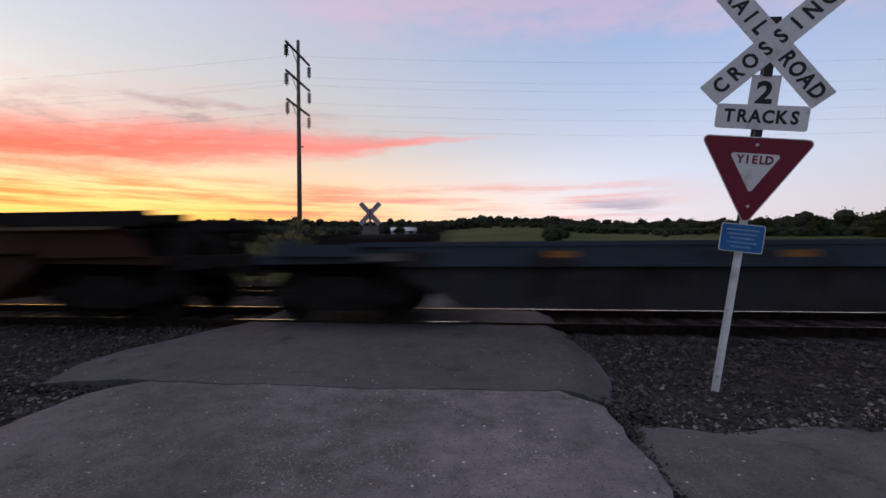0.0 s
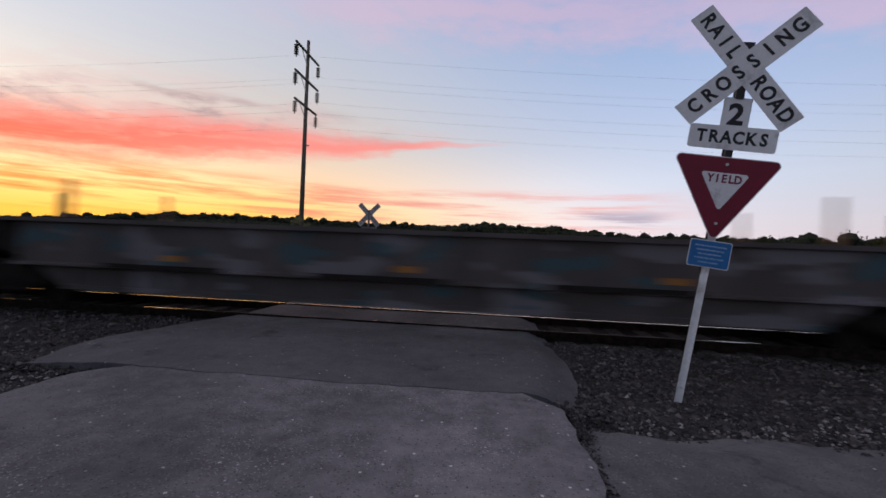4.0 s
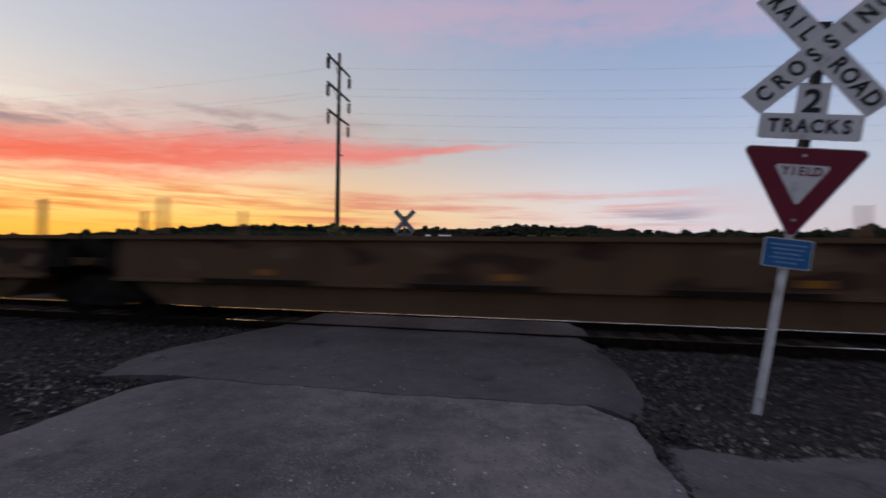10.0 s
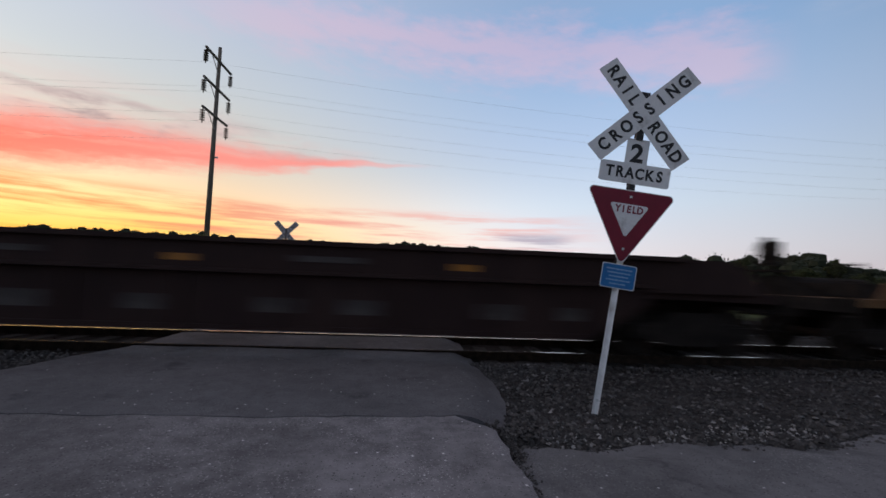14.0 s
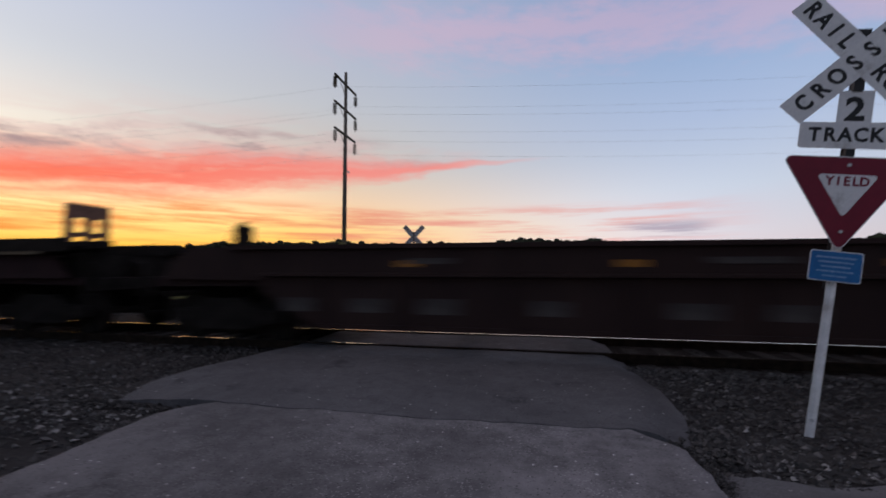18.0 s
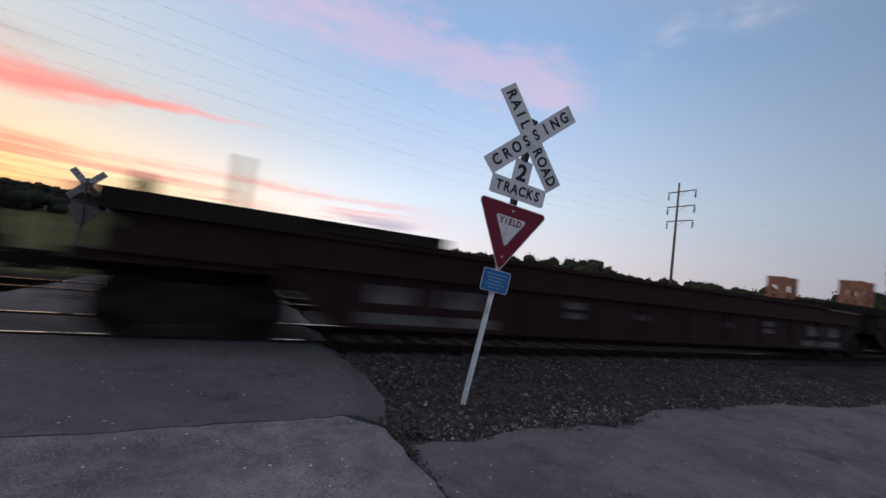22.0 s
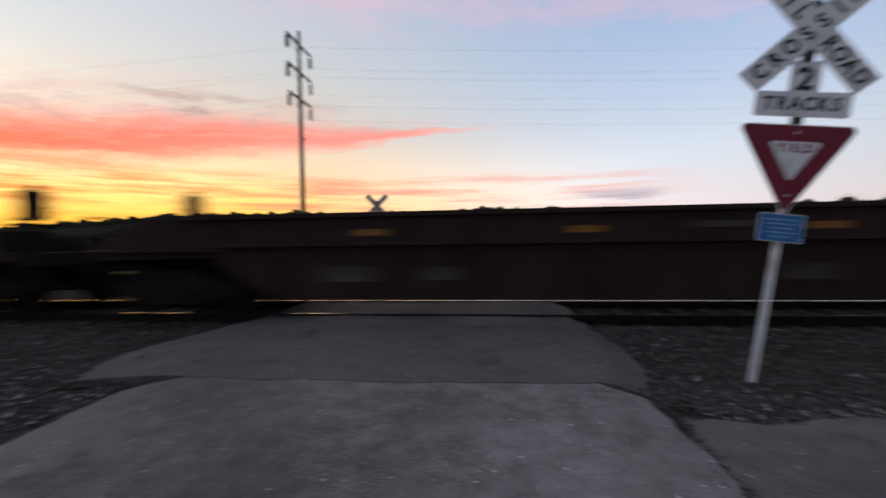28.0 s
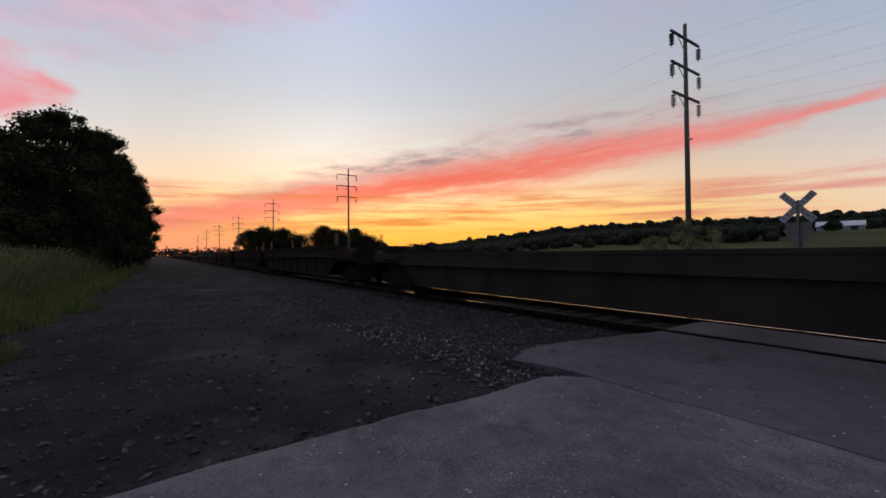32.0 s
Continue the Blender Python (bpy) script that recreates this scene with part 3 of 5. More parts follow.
    verts = [(x + 0.03 * noise.noise((y * 3, 3.0, x)) + 0.012 * noise.noise((y * 11, 3.0, x)), y + (edge(x) - 3.2) * smooth(1.6, 3.2, y), road_z(x, y) - 0.055 - 0.075 * smooth(2.75, 3.2, y) + 0.02 * noise.noise((x * 2.3, y * 2.3, 6.0)) * smooth(2.2, 3.0, y)) for y in ys for x in xs]
    w = len(xs)
    faces = [(j * w + i, j * w + i + 1, (j + 1) * w + i + 1, (j + 1) * w + i) for j in range(len(ys) - 1) for i in range(w - 1)]
    setting("pavement", slab("pavement", verts, faces, APRON, 0.08), "patchy asphalt apron beside the road", "pavement")


def slab(name, verts, faces, mat, depth):
    me = bpy.data.meshes.new(name)
    me.from_pydata(verts, [], faces)
    bm = bmesh.new()
    bm.from_mesh(me)
    rim = [e for e in bm.edges if e.is_boundary]
    for e in rim:
        e.smooth = False
    made = bmesh.ops.extrude_edge_only(bm, edges=rim)["geom"]
    for v in made:
        if isinstance(v, bmesh.types.BMVert):
            v.co.z -= depth
    bmesh.ops.recalc_face_normals(bm, faces=bm.faces)
    bm.to_mesh(me)
    bm.free()
    me.materials.append(mat)
    me.polygons.foreach_set("use_smooth", [True] * len(me.polygons))
    return me


def shoulder_z(x, y):
    bed = -0.14 + 0.02 * noise.noise((x * 1.3, y * 1.3, 2.0))
    rise = smooth(4.6, 6.2, y) * 0.02
    return bed + rise + 0.04 * noise.noise((x * 0.35, y * 0.35, 9.0))


def build_beds():
    xs = spread(-700, 500, -1.5, 0.25, 1.05)
    ys = grid(-4.2, 3.4, 0.3)
    keep = lambda x, y: not (-3.3 < x < 0.8)
    setting("shoulder", sheet("shoulder", xs, ys, shoulder_z, DIRT, keep), "dark gravelly dirt lot beside the road", "ground")
    ys = grid(3.4, 6.0, 0.13)
    setting("ballast_shoulder", sheet("ballast_shoulder", xs, ys, shoulder_z, BALLAST), "grey crushed-stone shoulder beside the track", "ground")
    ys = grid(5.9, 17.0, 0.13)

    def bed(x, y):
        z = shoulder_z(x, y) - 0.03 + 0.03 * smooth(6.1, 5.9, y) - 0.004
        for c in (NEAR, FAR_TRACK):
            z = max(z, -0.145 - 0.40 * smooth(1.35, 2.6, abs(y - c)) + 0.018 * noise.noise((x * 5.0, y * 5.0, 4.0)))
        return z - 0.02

    setting("ballast_bed", sheet("ballast_bed", xs, ys, bed, BED_BLACK), "near-black crushed-stone ballast under the tracks", "ground")


def rail_profile(m, x0, x1, c):
    foot, head = -0.165, -0.045
    m.box(x0, x1, c - 0.07, c + 0.07, foot - 0.01, foot + 0.012)
    m.box(x0, x1, c - 0.009, c + 0.009, foot + 0.012, head)
    m.box(x0, x1, c - 0.036, c + 0.036, head, -0.004)


def build_tracks():
    for n, c in enumerate((NEAR, FAR_TRACK)):
        for s in (-0.7535, 0.7535):
            m = Mesher()
            rail_profile(m, -1400, 700, c + s)
            setting("rail", m.mesh("rail", RAIL), "rusty steel rail on timber ties", "rail")
            top = Mesher().box(-1400, 700, c + s - 0.016, c + s + 0.012, -0.004, 0.002)
            setting("rail_head", top.mesh("rail_head", RAILHEAD), "bright worn running surface of a rail", "rail")
    # ties by the crossing are pieces, the rest is joined
    rng = random.Random(5)
    me = Mesher().box(-0.115, 0.115, -1.3, 1.3, -0.32, -0.150).mesh("tie", TIE)
    for c in (NEAR, FAR_TRACK):
        bed = thing("track_ties", "dark creosoted timber ties under the rails", "ties", pose(0, c, 0), "", "structure")
        rest = Mesher()
        for i in range(-500, 240):
            x = i * 0.54 + rng.uniform(-0.03, 0.03)
            if -4.4 < x < 1.2:
                continue
            if -26 < x < 24:
                part("tie", me, bed, "", pose(x, 0, 0, 0, 0, rng.uniform(-1, 1)))
            else:
                rest.box(x - 0.115, x + 0.115, -1.3, 1.3, -0.32, -0.150)
        tagged(part("far_ties", rest.mesh("far_ties", TIE), bed), kind="stuff")


def stones(name, count, place, size, mat, label, seed):
    """Loose broken stones, each a squashed uneven octahedron-like lump, in one mesh."""
    rng = np.random.default_rng(seed)
    base = np.array([(1, 0, 0), (-1, 0, 0), (0, 1, 0), (0, -1, 0), (0, 0, 1), (0, 0, -1)], float)
    tri = np.array([(0, 2, 4), (2, 1, 4), (1, 3, 4), (3, 0, 4), (2, 0, 5), (1, 2, 5), (3, 1, 5), (0, 3, 5)])
    verts, faces = [], []
    for n in range(count):
        x, y, z = place(rng)
        s = size[0] + (size[1] - size[0]) * rng.random() ** 2.2
        pts = base * (0.6 + 0.6 * rng.random((6, 3))) * s * np.array([1.0, 0.8, 0.62]) + rng.normal(0, 0.18 * s, (6, 3))
        a = rng.random() * 6.283
        ca, sa = math.cos(a), math.sin(a)
        pts = pts @ np.array([[ca, -sa, 0], [sa, ca, 0], [0, 0, 1]]) + (x, y, z + 0.15 * s)
        faces.append(tri + len(verts) * 6)
        verts.append(pts)
    me = bpy.data.meshes.new(name)
    me.from_pydata(np.concatenate(verts).tolist(), [], np.concatenate(faces).tolist())
    me.materials.append(mat)
    return tagged(new(name, me), label, "gravel", "", "stuff")


def stone_material():
    m, t, b = material("mixed_ballast_stone", 0.9)
    g = t.nodes.new("ShaderNodeNewGeometry")
    r = Val(t, g.outputs["Random Per Island"])
    c = coords_of(t, "Object")
    n = noise_of(t, c, 40.0, 4.0, 0.6)
    col = ramp_of(t, r, [(0.0, (0.022, 0.020, 0.019)), (0.6, (0.058, 0.053, 0.050)), (0.93, (0.098, 0.090, 0.085)), (1.0, (0.20, 0.188, 0.18))])
    col = mix_of(t, n.step(0.3, 0.7) * 0.35, col, (0.02, 0.018, 0.016))
    t.links.new(col.socket, b.inputs["Base Color"])
    bump_of(t, b, n, 0.4, 0.004)
    return m


def build_stones():
    mix = stone_material()

    def right(rng):
        x = 1.15 + 11.0 * rng.random() ** 1.5
        y = 3.15 + 3.3 * rng.random() ** 1.15
        return x, y, shoulder_z(x, y)

    def left(rng):
        x = -3.7 - 14.0 * rng.random() ** 1.6
        y = 3.3 - 0.6 * rng.random() + 3.4 * rng.random()
        if rng.random() < 0.2:
            y = -2.5 + 6.0 * rng.random()
        return x, y, shoulder_z(x, y)

    def between(rng):
        x = -30 + 60 * rng.random()
        while -4.3 < x < 1.15:
            x = -30 + 60 * rng.random()
        y = 6.0 + 8.9 * rng.random()
        return x, y, -0.165 if min(abs(y - NEAR), abs(y - FAR_TRACK)) < 1.4 else -0.19

    def seam(rng):
        y = -3.0 + 6.4 * rng.random()
        return 0.965 + rng.normal() * 0.03 + 0.10 * smooth(2.4, 3.3, y) * rng.random(), y, -0.066 + 0.02 * rng.random() - 0.05 * smooth(1.5, -3.0, y)

    def rim(rng):
        x = 1.3 + 2.9 * rng.random() if rng.random() < 0.8 else 1.25 + 9.0 * rng.random()
        y = apron_edge(x) + 0.02 + abs(rng.normal()) * (0.34 - 0.16 * smooth(3.0, 6.0, x))
        return x, y, shoulder_z(x, y) + 0.01

    def lot(rng):
        x = -3.8 - 5.0 * rng.random() ** 1.4
        y = 3.9 + rng.normal() * 0.45 + 0.1 * x
        return x, y, shoulder_z(x, y) + 0.01

    def corner(rng):
        if rng.random() < 0.7:
            x = -3.25 - 1.6 * rng.random()
            return x, 3.63 + 0.09 * rng.normal() - 0.04 * (x + 3.25), -0.11 + 0.03 * rng.random()
        x = 0.72 + 0.6 * rng.random()
        return x, 3.56 + 0.09 * rng.normal(), -0.10 + 0.03 * rng.random()

    stones("corner_rubble", 1500, corner, (0.008, 0.036), mix, "broken asphalt and gravel at the overlay corners", 9)
    stones("loose_gravel", 5200, seam, (0.004, 0.017), mix, "small loose gravel along the road edge", 6)
    stones("pale_gravel", 420, rim, (0.005, 0.030), STONE, "pale broken stones along the apron edge", 7)
    stones("pale_gravel", 460, lot, (0.010, 0.042), STONE, "pale broken stones beside the crossing", 8)
    stones("ballast_stones", 21000, right, (0.008, 0.046), mix, "loose mixed grey ballast stones", 1)
    stones("ballast_stones", 21000, left, (0.008, 0.048), mix, "loose mixed grey ballast stones", 2)
    stones("track_stones", 14000, between, (0.018, 0.05), BED_BLACK, "loose near-black ballast stones", 3)

build_ground()
build_beds()
build_road()
build_tracks()
build_stones()

# ---- the train ----
SPEED = 17.2
CARS = []  # (thing, place along the train at the start, wheelsets)


def truck_meshes():
    side = Mesher()
    side.prism([(-1.15, 0.36), (-1.15, 0.56), (-0.62, 0.60), (-0.40, 0.78), (0.40, 0.78), (0.62, 0.60), (1.15, 0.56), (1.15, 0.36), (0.86, 0.34), (0.45, 0.22), (-0.45, 0.22), (-0.86, 0.34)], -0.07, 0.07)
    for s in (-0.87, 0.87):
        side.box(s - 0.16, s + 0.16, -0.12, 0.12, 0.33, 0.55)
    spring = Mesher().rod((0, 0, 0.26), (0, 0, 0.52), 0.075, 0.075, 10)
    bolster = Mesher().prism([(-1.05, 0.45), (-1.05, 0.62), (-0.4, 0.74), (0.4, 0.74), (1.05, 0.62), (1.05, 0.45)], -0.2, 0.2, "x")
    ws = Mesher()
    ws.rod((0, -1.05, 0), (0, 1.05, 0), 0.08, None, 10)
    for s in (-1, 1):
        ws.rod((0, s * 0.69, 0), (0, s * 0.82, 0), 0.42, 0.42, 24)
        ws.rod((0, s * 0.655, 0), (0, s * 0.69, 0), 0.45, 0.45, 24)
        for k in range(6):
            a = k * math.pi / 3
            ws.box(0.24 * math.cos(a) - 0.04, 0.24 * math.cos(a) + 0.04, s * 0.82 - 0.012, s * 0.82 + 0.012, 0.24 * math.sin(a) - 0.04, 0.24 * math.sin(a) + 0.04)
    return side.mesh("side_frame", TRUCK), spring.mesh("spring", TRUCK), bolster.mesh("bolster", TRUCK), ws.mesh("wheelset", WHEEL)


TRUCK_PARTS = truck_meshes()
SHARED = {}


def cached(key, make):
    if key not in SHARED:
        SHARED[key] = make()
    return SHARED[key]


def add_truck(car, x):
    side, spring, bolster, ws = TRUCK_PARTS
    truck = part("truck", cached("truck", lambda: Mesher().rod((0, 0, 0.74), (0, 0, 0.86), 0.3, None, 16).mesh("truck", TRUCK)), car, "grimy cast-steel two-axle truck", pose(x, 0, 0))
    for s in (-1.02, 1.02):
        part("side_frame", side, truck, "", pose(0, s, 0))
        for a in (-0.2, 0.0, 0.2):
            part("spring", spring, truck, "", pose(a, s, 0))
    part("bolster", bolster, truck)
    return [part("wheelset", ws, truck, "", pose(a, 0, 0.42)) for a in (-0.87, 0.87)]


def well_car(front, length, style, paint, mats, label, ends=("coupler", "coupler"), guides=False, hood=False, stripes=True, plate=None, brakes=None, group="train"):
    """One unit of a double-stack well car, empty. front: the place of its leading end along the train. style: low, mid or high."""
    h = length / 2
    bare = PLAIN[paint.name]
    car = thing("well_car", label, "well car", None, group)
    in0, in1 = -h + (4.0 if ends[1] == "coupler" else 1.75), h - (4.0 if ends[0] == "coupler" else 1.75)
    top, ledge = {"low": (1.28, 1.0), "mid": (1.50, 0.78), "high": (1.64, 1.22)}[style]
    a0, a1 = in0 - 0.9, in1 + 0.9
    key = (round(length, 1), style, ends)

    def wall():
        m = Mesher()
        o0, o1 = 0.0, 0.055
        # lower sheet, its ends cut on a slope over the trucks
        m.prism([(in0, 0.37), (a0, 0.92), (a0, ledge), (a1, ledge), (a1, 0.92), (in1, 0.37)], o0, o1 - 0.025)
        m.prism([(a0 - 0.02, ledge), (a0 - 0.02, top), (a1 + 0.02, top), (a1 + 0.02, ledge)], o0 + 0.0, 0.11 if style == "low" else o1)
        return m.mesh("side_wall", paint)

    def chord():
        return Mesher().box(a0 - 0.6, a1 + 0.6, -0.10, 0.11, top - 0.02, top + 0.05).mesh("top_chord", paint)

    def lip():
        return Mesher().prism([(0.0, ledge - 0.06), (0.16, ledge - 0.04), (0.16, ledge + 0.0), (0.0, ledge + 0.03)], a0, a1, "x").mesh("ledge", paint)

    def sill():
        return Mesher().box(in0, in1, -0.06, 0.07, 0.345, 0.42).mesh("bottom_sill", paint)

    def rib():
        return Mesher().prism([(0.0, 0.42), (0.05, 0.42), (0.07, ledge - 0.06), (0.0, ledge - 0.06)], -0.05, 0.05, "x").mesh("rib", paint)

    rib_me = cached(("rib", style, paint.name), rib)
    for s in (-1, 1):
        flip = s < 0
        w = part("side_wall", cached(("wall", *key, paint.name, flip and ends[0] != ends[1]), wall) if not flip or ends[0] == ends[1] else wall(), car, "", pose(0, s * 1.40, 0, 0, 0, 0) @ Matrix.Diagonal((1, s, 1, 1)))
        part("top_chord", cached(("chord", *key, paint.name), chord), car, "", pose(0, s * 1.43, 0))
        part("ledge", cached(("lip", *key, paint.name), lip), w)
        part("bottom_sill", cached(("sill", *key, paint.name), sill), car, "", pose(0, s * 1.40, 0))
        n = int((in1 - in0) // 1.55)
        for i in range(n + 1):
            part("rib", rib_me, w, "", pose(in0 + 0.15 + (in1 - in0 - 0.3) * i / n, 0.028, 0))
        if style == "mid":
            bar = cached("step_bar", lambda: Mesher().box(-1.05, 1.05, 0.150, 0.185, -0.03, 0.045).mesh("step_bar", TRUCK))
            for i in range(int((in1 - in0) // 3.6)):
                part("step_bar", bar, w, "dark step bar along the ledge", pose(in0 + 1.9 + 3.6 * i, 0, ledge))
        if stripes:
            st = cached("amber", lambda: Mesher().box(-0.15, 0.15, 0, 0.006, -0.05, 0.05).mesh("reflector", AMBER))
            k = max(3, int(length // 4.6))
            for i in range(k):
                part("reflector", st, w, "amber reflective sheet", pose(in0 + (in1 - in0) * (i + 0.5) / k, 0.113 if style == "low" else 0.058, min(top - 0.14, ledge + 0.16)))
        ink = {"dark_maroon_paint": STENCIL_DIM, "rust_brown_paint": STENCIL_PALE, "tan_yellow_paint": STENCIL_PALE, "ochre_tan_paint": STENCIL_PALE}.get(paint.name, STENCIL)
        for px, pz, pw, ph in plate or ():
            bars = Mesher()
            rows = 2 if ph > 0.3 else 1
            for r in range(rows):
                bars.box(-pw / 2, pw / 2, 0, 0.006, -ph / 2 + r * ph * 0.55, -ph / 2 + r * ph * 0.55 + ph * (0.45 if rows > 1 else 1.0))
            if "tan" in paint.name:
                back = Mesher().box(-pw / 2 - 0.05, pw / 2 + 0.05, 0, 0.002, -ph / 2 - 0.045, ph / 2 + 0.045)
                part("stencil_panel", back.mesh("stencil_panel", TRUCK), w, "dark patch behind lettering", pose(px, 0.113 if style == "low" else 0.058, pz))
            part("stencil_block", bars.mesh("stencil_block", ink), w, "faded white stencilled lettering", pose(px, (0.116 if style == "low" else 0.062) if pz > ledge else 0.036, pz))
    k = int((in1 - in0) // 1.9)
    beam = cached(("beam", paint.name), lambda: Mesher().box(-0.15, 0.15, -1.38, 1.38, 0.36, 0.44).mesh("cross_member", bare))
    for i in range(k + 1):
        part("cross_member", beam, car, "", pose(in0 + 0.2 + (in1 - in0 - 0.4) * i / k, 0, 0))
    for e, (end, sgn) in enumerate(zip(ends, (1, -1))):
        inner = in1 if sgn > 0 else -in0
        tip = h - (0.75 if end == "coupler" else 0.30)
        # bulkhead and deck over the truck
        m = Mesher().box(inner + 0.0, inner + 0.08, -1.38, 1.38, 0.37, 1.16)
        m.prism([(inner + 0.05, 1.02), (inner + 0.05, 1.14), (tip, 1.12), (tip, 0.98)], -1.30, 1.30)
        turn = pose(0, 0, 0, 0, 0, 0 if sgn > 0 else 180)
        deck = part("end_platform", m.mesh("end_platform", bare), car, "", turn)
        if end == "coupler":
            beam = Mesher().box(inner, tip + 0.05, -0.22, 0.22, 0.72, 1.0)
            beam.box(tip - 0.02, tip + 0.10, -1.30, 1.30, 0.88, 1.12)
            part("end_sill", beam.mesh("end_sill", TRUCK), car, "", turn)
            c = Mesher().box(tip + 0.05, h - 0.02, -0.09, 0.09, 0.78, 0.92)
            c.box(h - 0.20, h + 0.05, -0.16, 0.16, 0.72, 0.98)
            c.rod((tip + 0.1, 0.3, 0.85), (h - 0.05, 0.18, 0.45), 0.025)
            part("coupler", c.mesh("coupler", TRUCK), car, "", turn)
            lad = Mesher()
            for y in (0.0, 0.36):
                lad.box(0.0, 0.04, y - 0.02, y + 0.02, 0.45, 1.75)
            for zz in (0.5, 0.8, 1.1, 1.4, 1.7):
                lad.box(0.0, 0.04, 0.0, 0.36, zz, zz + 0.03)
            lad = cached("ladder", lambda: lad.mesh("ladder", TRUCK))
            for y in (-1.36, 1.0):
                part("ladder", lad, car, "", turn @ pose(tip + 0.02, y, 0))
            if sgn in (brakes or ((1, -1) if style == "low" else (-1,))):
                bw = Mesher()
                for k in range(16):
                    p, q = math.tau * k / 16, math.tau * (k + 1) / 16
                    bw.rod((0.03, 0.25 * math.cos(p), 0.25 * math.sin(p)), (0.03, 0.25 * math.cos(q), 0.25 * math.sin(q)), 0.014, None, 5)
                    if k % 4 == 0:
                        bw.rod((0.02, 0, 0), (0.03, 0.25 * math.cos(p), 0.25 * math.sin(p)), 0.011, None, 5)
                bw.box(-0.04, 0.0, -0.04, 0.04, -1.0, 0.08)
                bw.box(-0.26, -0.04, -0.19, 0.19, -0.22, 0.30)
                bw.box(-0.16, -0.04, -0.07, 0.07, 0.30, 0.40)
                bw.box(-0.34, 0.16, -0.36, 0.36, -0.36, -0.32)
                part("brake_wheel", bw.mesh("brake_wheel", TRUCK), car, "black hand-brake wheel on its post", turn @ pose(tip - 0.15, -0.75, 1.98))
        # brake gear that fills the end above the deck
        gear = Mesher().box(inner + 0.35, tip - 0.75, -0.55, 0.75, 1.13, 1.40)
        gear.box(tip - 0.70, tip - 0.25, -0.95, -0.45, 1.12, 1.52)
        if style == "high":
            gear.box(tip - 0.60, tip - 0.40, -1.15, 1.15, 1.12, 1.58)
        gear.box(inner + 0.20, inner + 0.60, 0.80, 1.20, 1.12, 1.58)
        # web plate along the middle of the end, and valves beside it
        gear.prism([(inner + 0.06, 1.1), (inner + 0.06, top - 0.04), (tip - 0.55, top - 0.06), (tip - 0.10, 1.42 if end == "coupler" else top - 0.14), (tip - 0.06, 1.1)], -0.05, 0.05)
        gear.box(inner + 0.75, inner + 1.05, -1.22, -0.98, 1.12, top - 0.10)
        part("brake_gear", cached(("gear", style, round(inner, 2), round(tip, 2)), lambda: gear.mesh("brake_gear", TRUCK)), car, "grimy brake gear boxes", turn)
        tank = Mesher().rod((inner + 0.5, -0.9, 1.34), (tip - 0.85, -0.9, 1.34), 0.2, None, 14)
        part("air_reservoir", cached(("tank", round(inner, 2), round(tip, 2)), lambda: tank.mesh("air_reservoir", TRUCK)), car, "dark air reservoir", turn)
        if end == "joint":
            link = Mesher().prism([(tip - 0.1, 0.86), (tip - 0.1, 1.30), (h + 0.0, 1.22), (h + 0.0, 0.86)], -0.75, 0.75)
            part("joint_casting", cached(("link", round(tip, 2)), lambda: link.mesh("joint_casting", TRUCK)), car, "heavy articulated joint casting", turn)
            for s in (-1, 1):
                hose = Mesher().tube([(tip - 0.2, s * 0.9, 1.2), (tip + 0.0, s * 0.9, 1.05), (h + 0.05, s * 0.9, 1.0)], 0.03)
                part("air_hose", hose.mesh("air_hose", TRUCK), car, "black rubber hose", turn)
        # steps of the body above the deck
        slope = [(inner + 0.3, 1.10), (inner + 0.3, top + 0.02), (tip - 0.9, top + 0.02), (tip - 0.5, 1.42), (tip - 0.3, 1.12)]
        closed = end == "joint" and style != "low"
        if closed:
            slope = [(inner + 0.3, 0.95), (inner + 0.3, top + 0.03), (tip - 0.12, top + 0.03), (tip - 0.05, top - 0.2), (tip - 0.05, 0.95)]
        cheek = Mesher().prism(slope, -0.04, 0.04).mesh("end_cheek", TRUCK if closed else bare)
        for s in (-1, 1):
            part("end_cheek", cheek, car, "", turn @ pose(0, s * 1.38, 0))
        if hood:
            hd = Mesher().box(inner - 1.6, tip - 0.1, -0.39, 0.39, top + 0.055, top + 0.10)
            hd.prism([(inner - 1.6, top + 0.055), (inner - 1.6, top + 0.23), (tip - 0.1, top + 0.23), (tip - 0.1, top - 0.02), (inner + 0.6, top - 0.02), (inner + 0.5, top + 0.055)], 0.39, 0.42)
            hd.prism([(inner - 1.6, top + 0.055), (inner - 1.6, top + 0.23), (tip - 0.1, top + 0.23), (tip - 0.1, top - 0.02), (inner + 0.6, top - 0.02), (inner + 0.5, top + 0.055)], -0.42, -0.39)
            for x in (inner - 1.4, inner, tip - 0.3):
                hd.box(x - 0.05, x + 0.05, 0.15, 0.25, 1.1, top + 0.06)
            hd = hd.mesh("walkway", TRUCK)
            for s in (-1, 1):
                walk_plate = part("walkway", hd, car, "dark steel walkway plate", turn @ pose(0, s * 1.14, 0))
                # thin ochre strip that stands in for sky reflected under the plate
                part("sky_edge", cached(("edge", round(inner, 2), round(tip, 2), style), lambda: Mesher().box(inner - 1.5, tip - 0.7, -0.003, 0.003, top - 0.075, top - 0.02).mesh("sky_edge", SKY_EDGE)), walk_plate, "ochre strip painted as sky light on the edge", pose(0, s * 0.45, 0) if sgn > 0 else pose(0, -s * 0.45, 0))
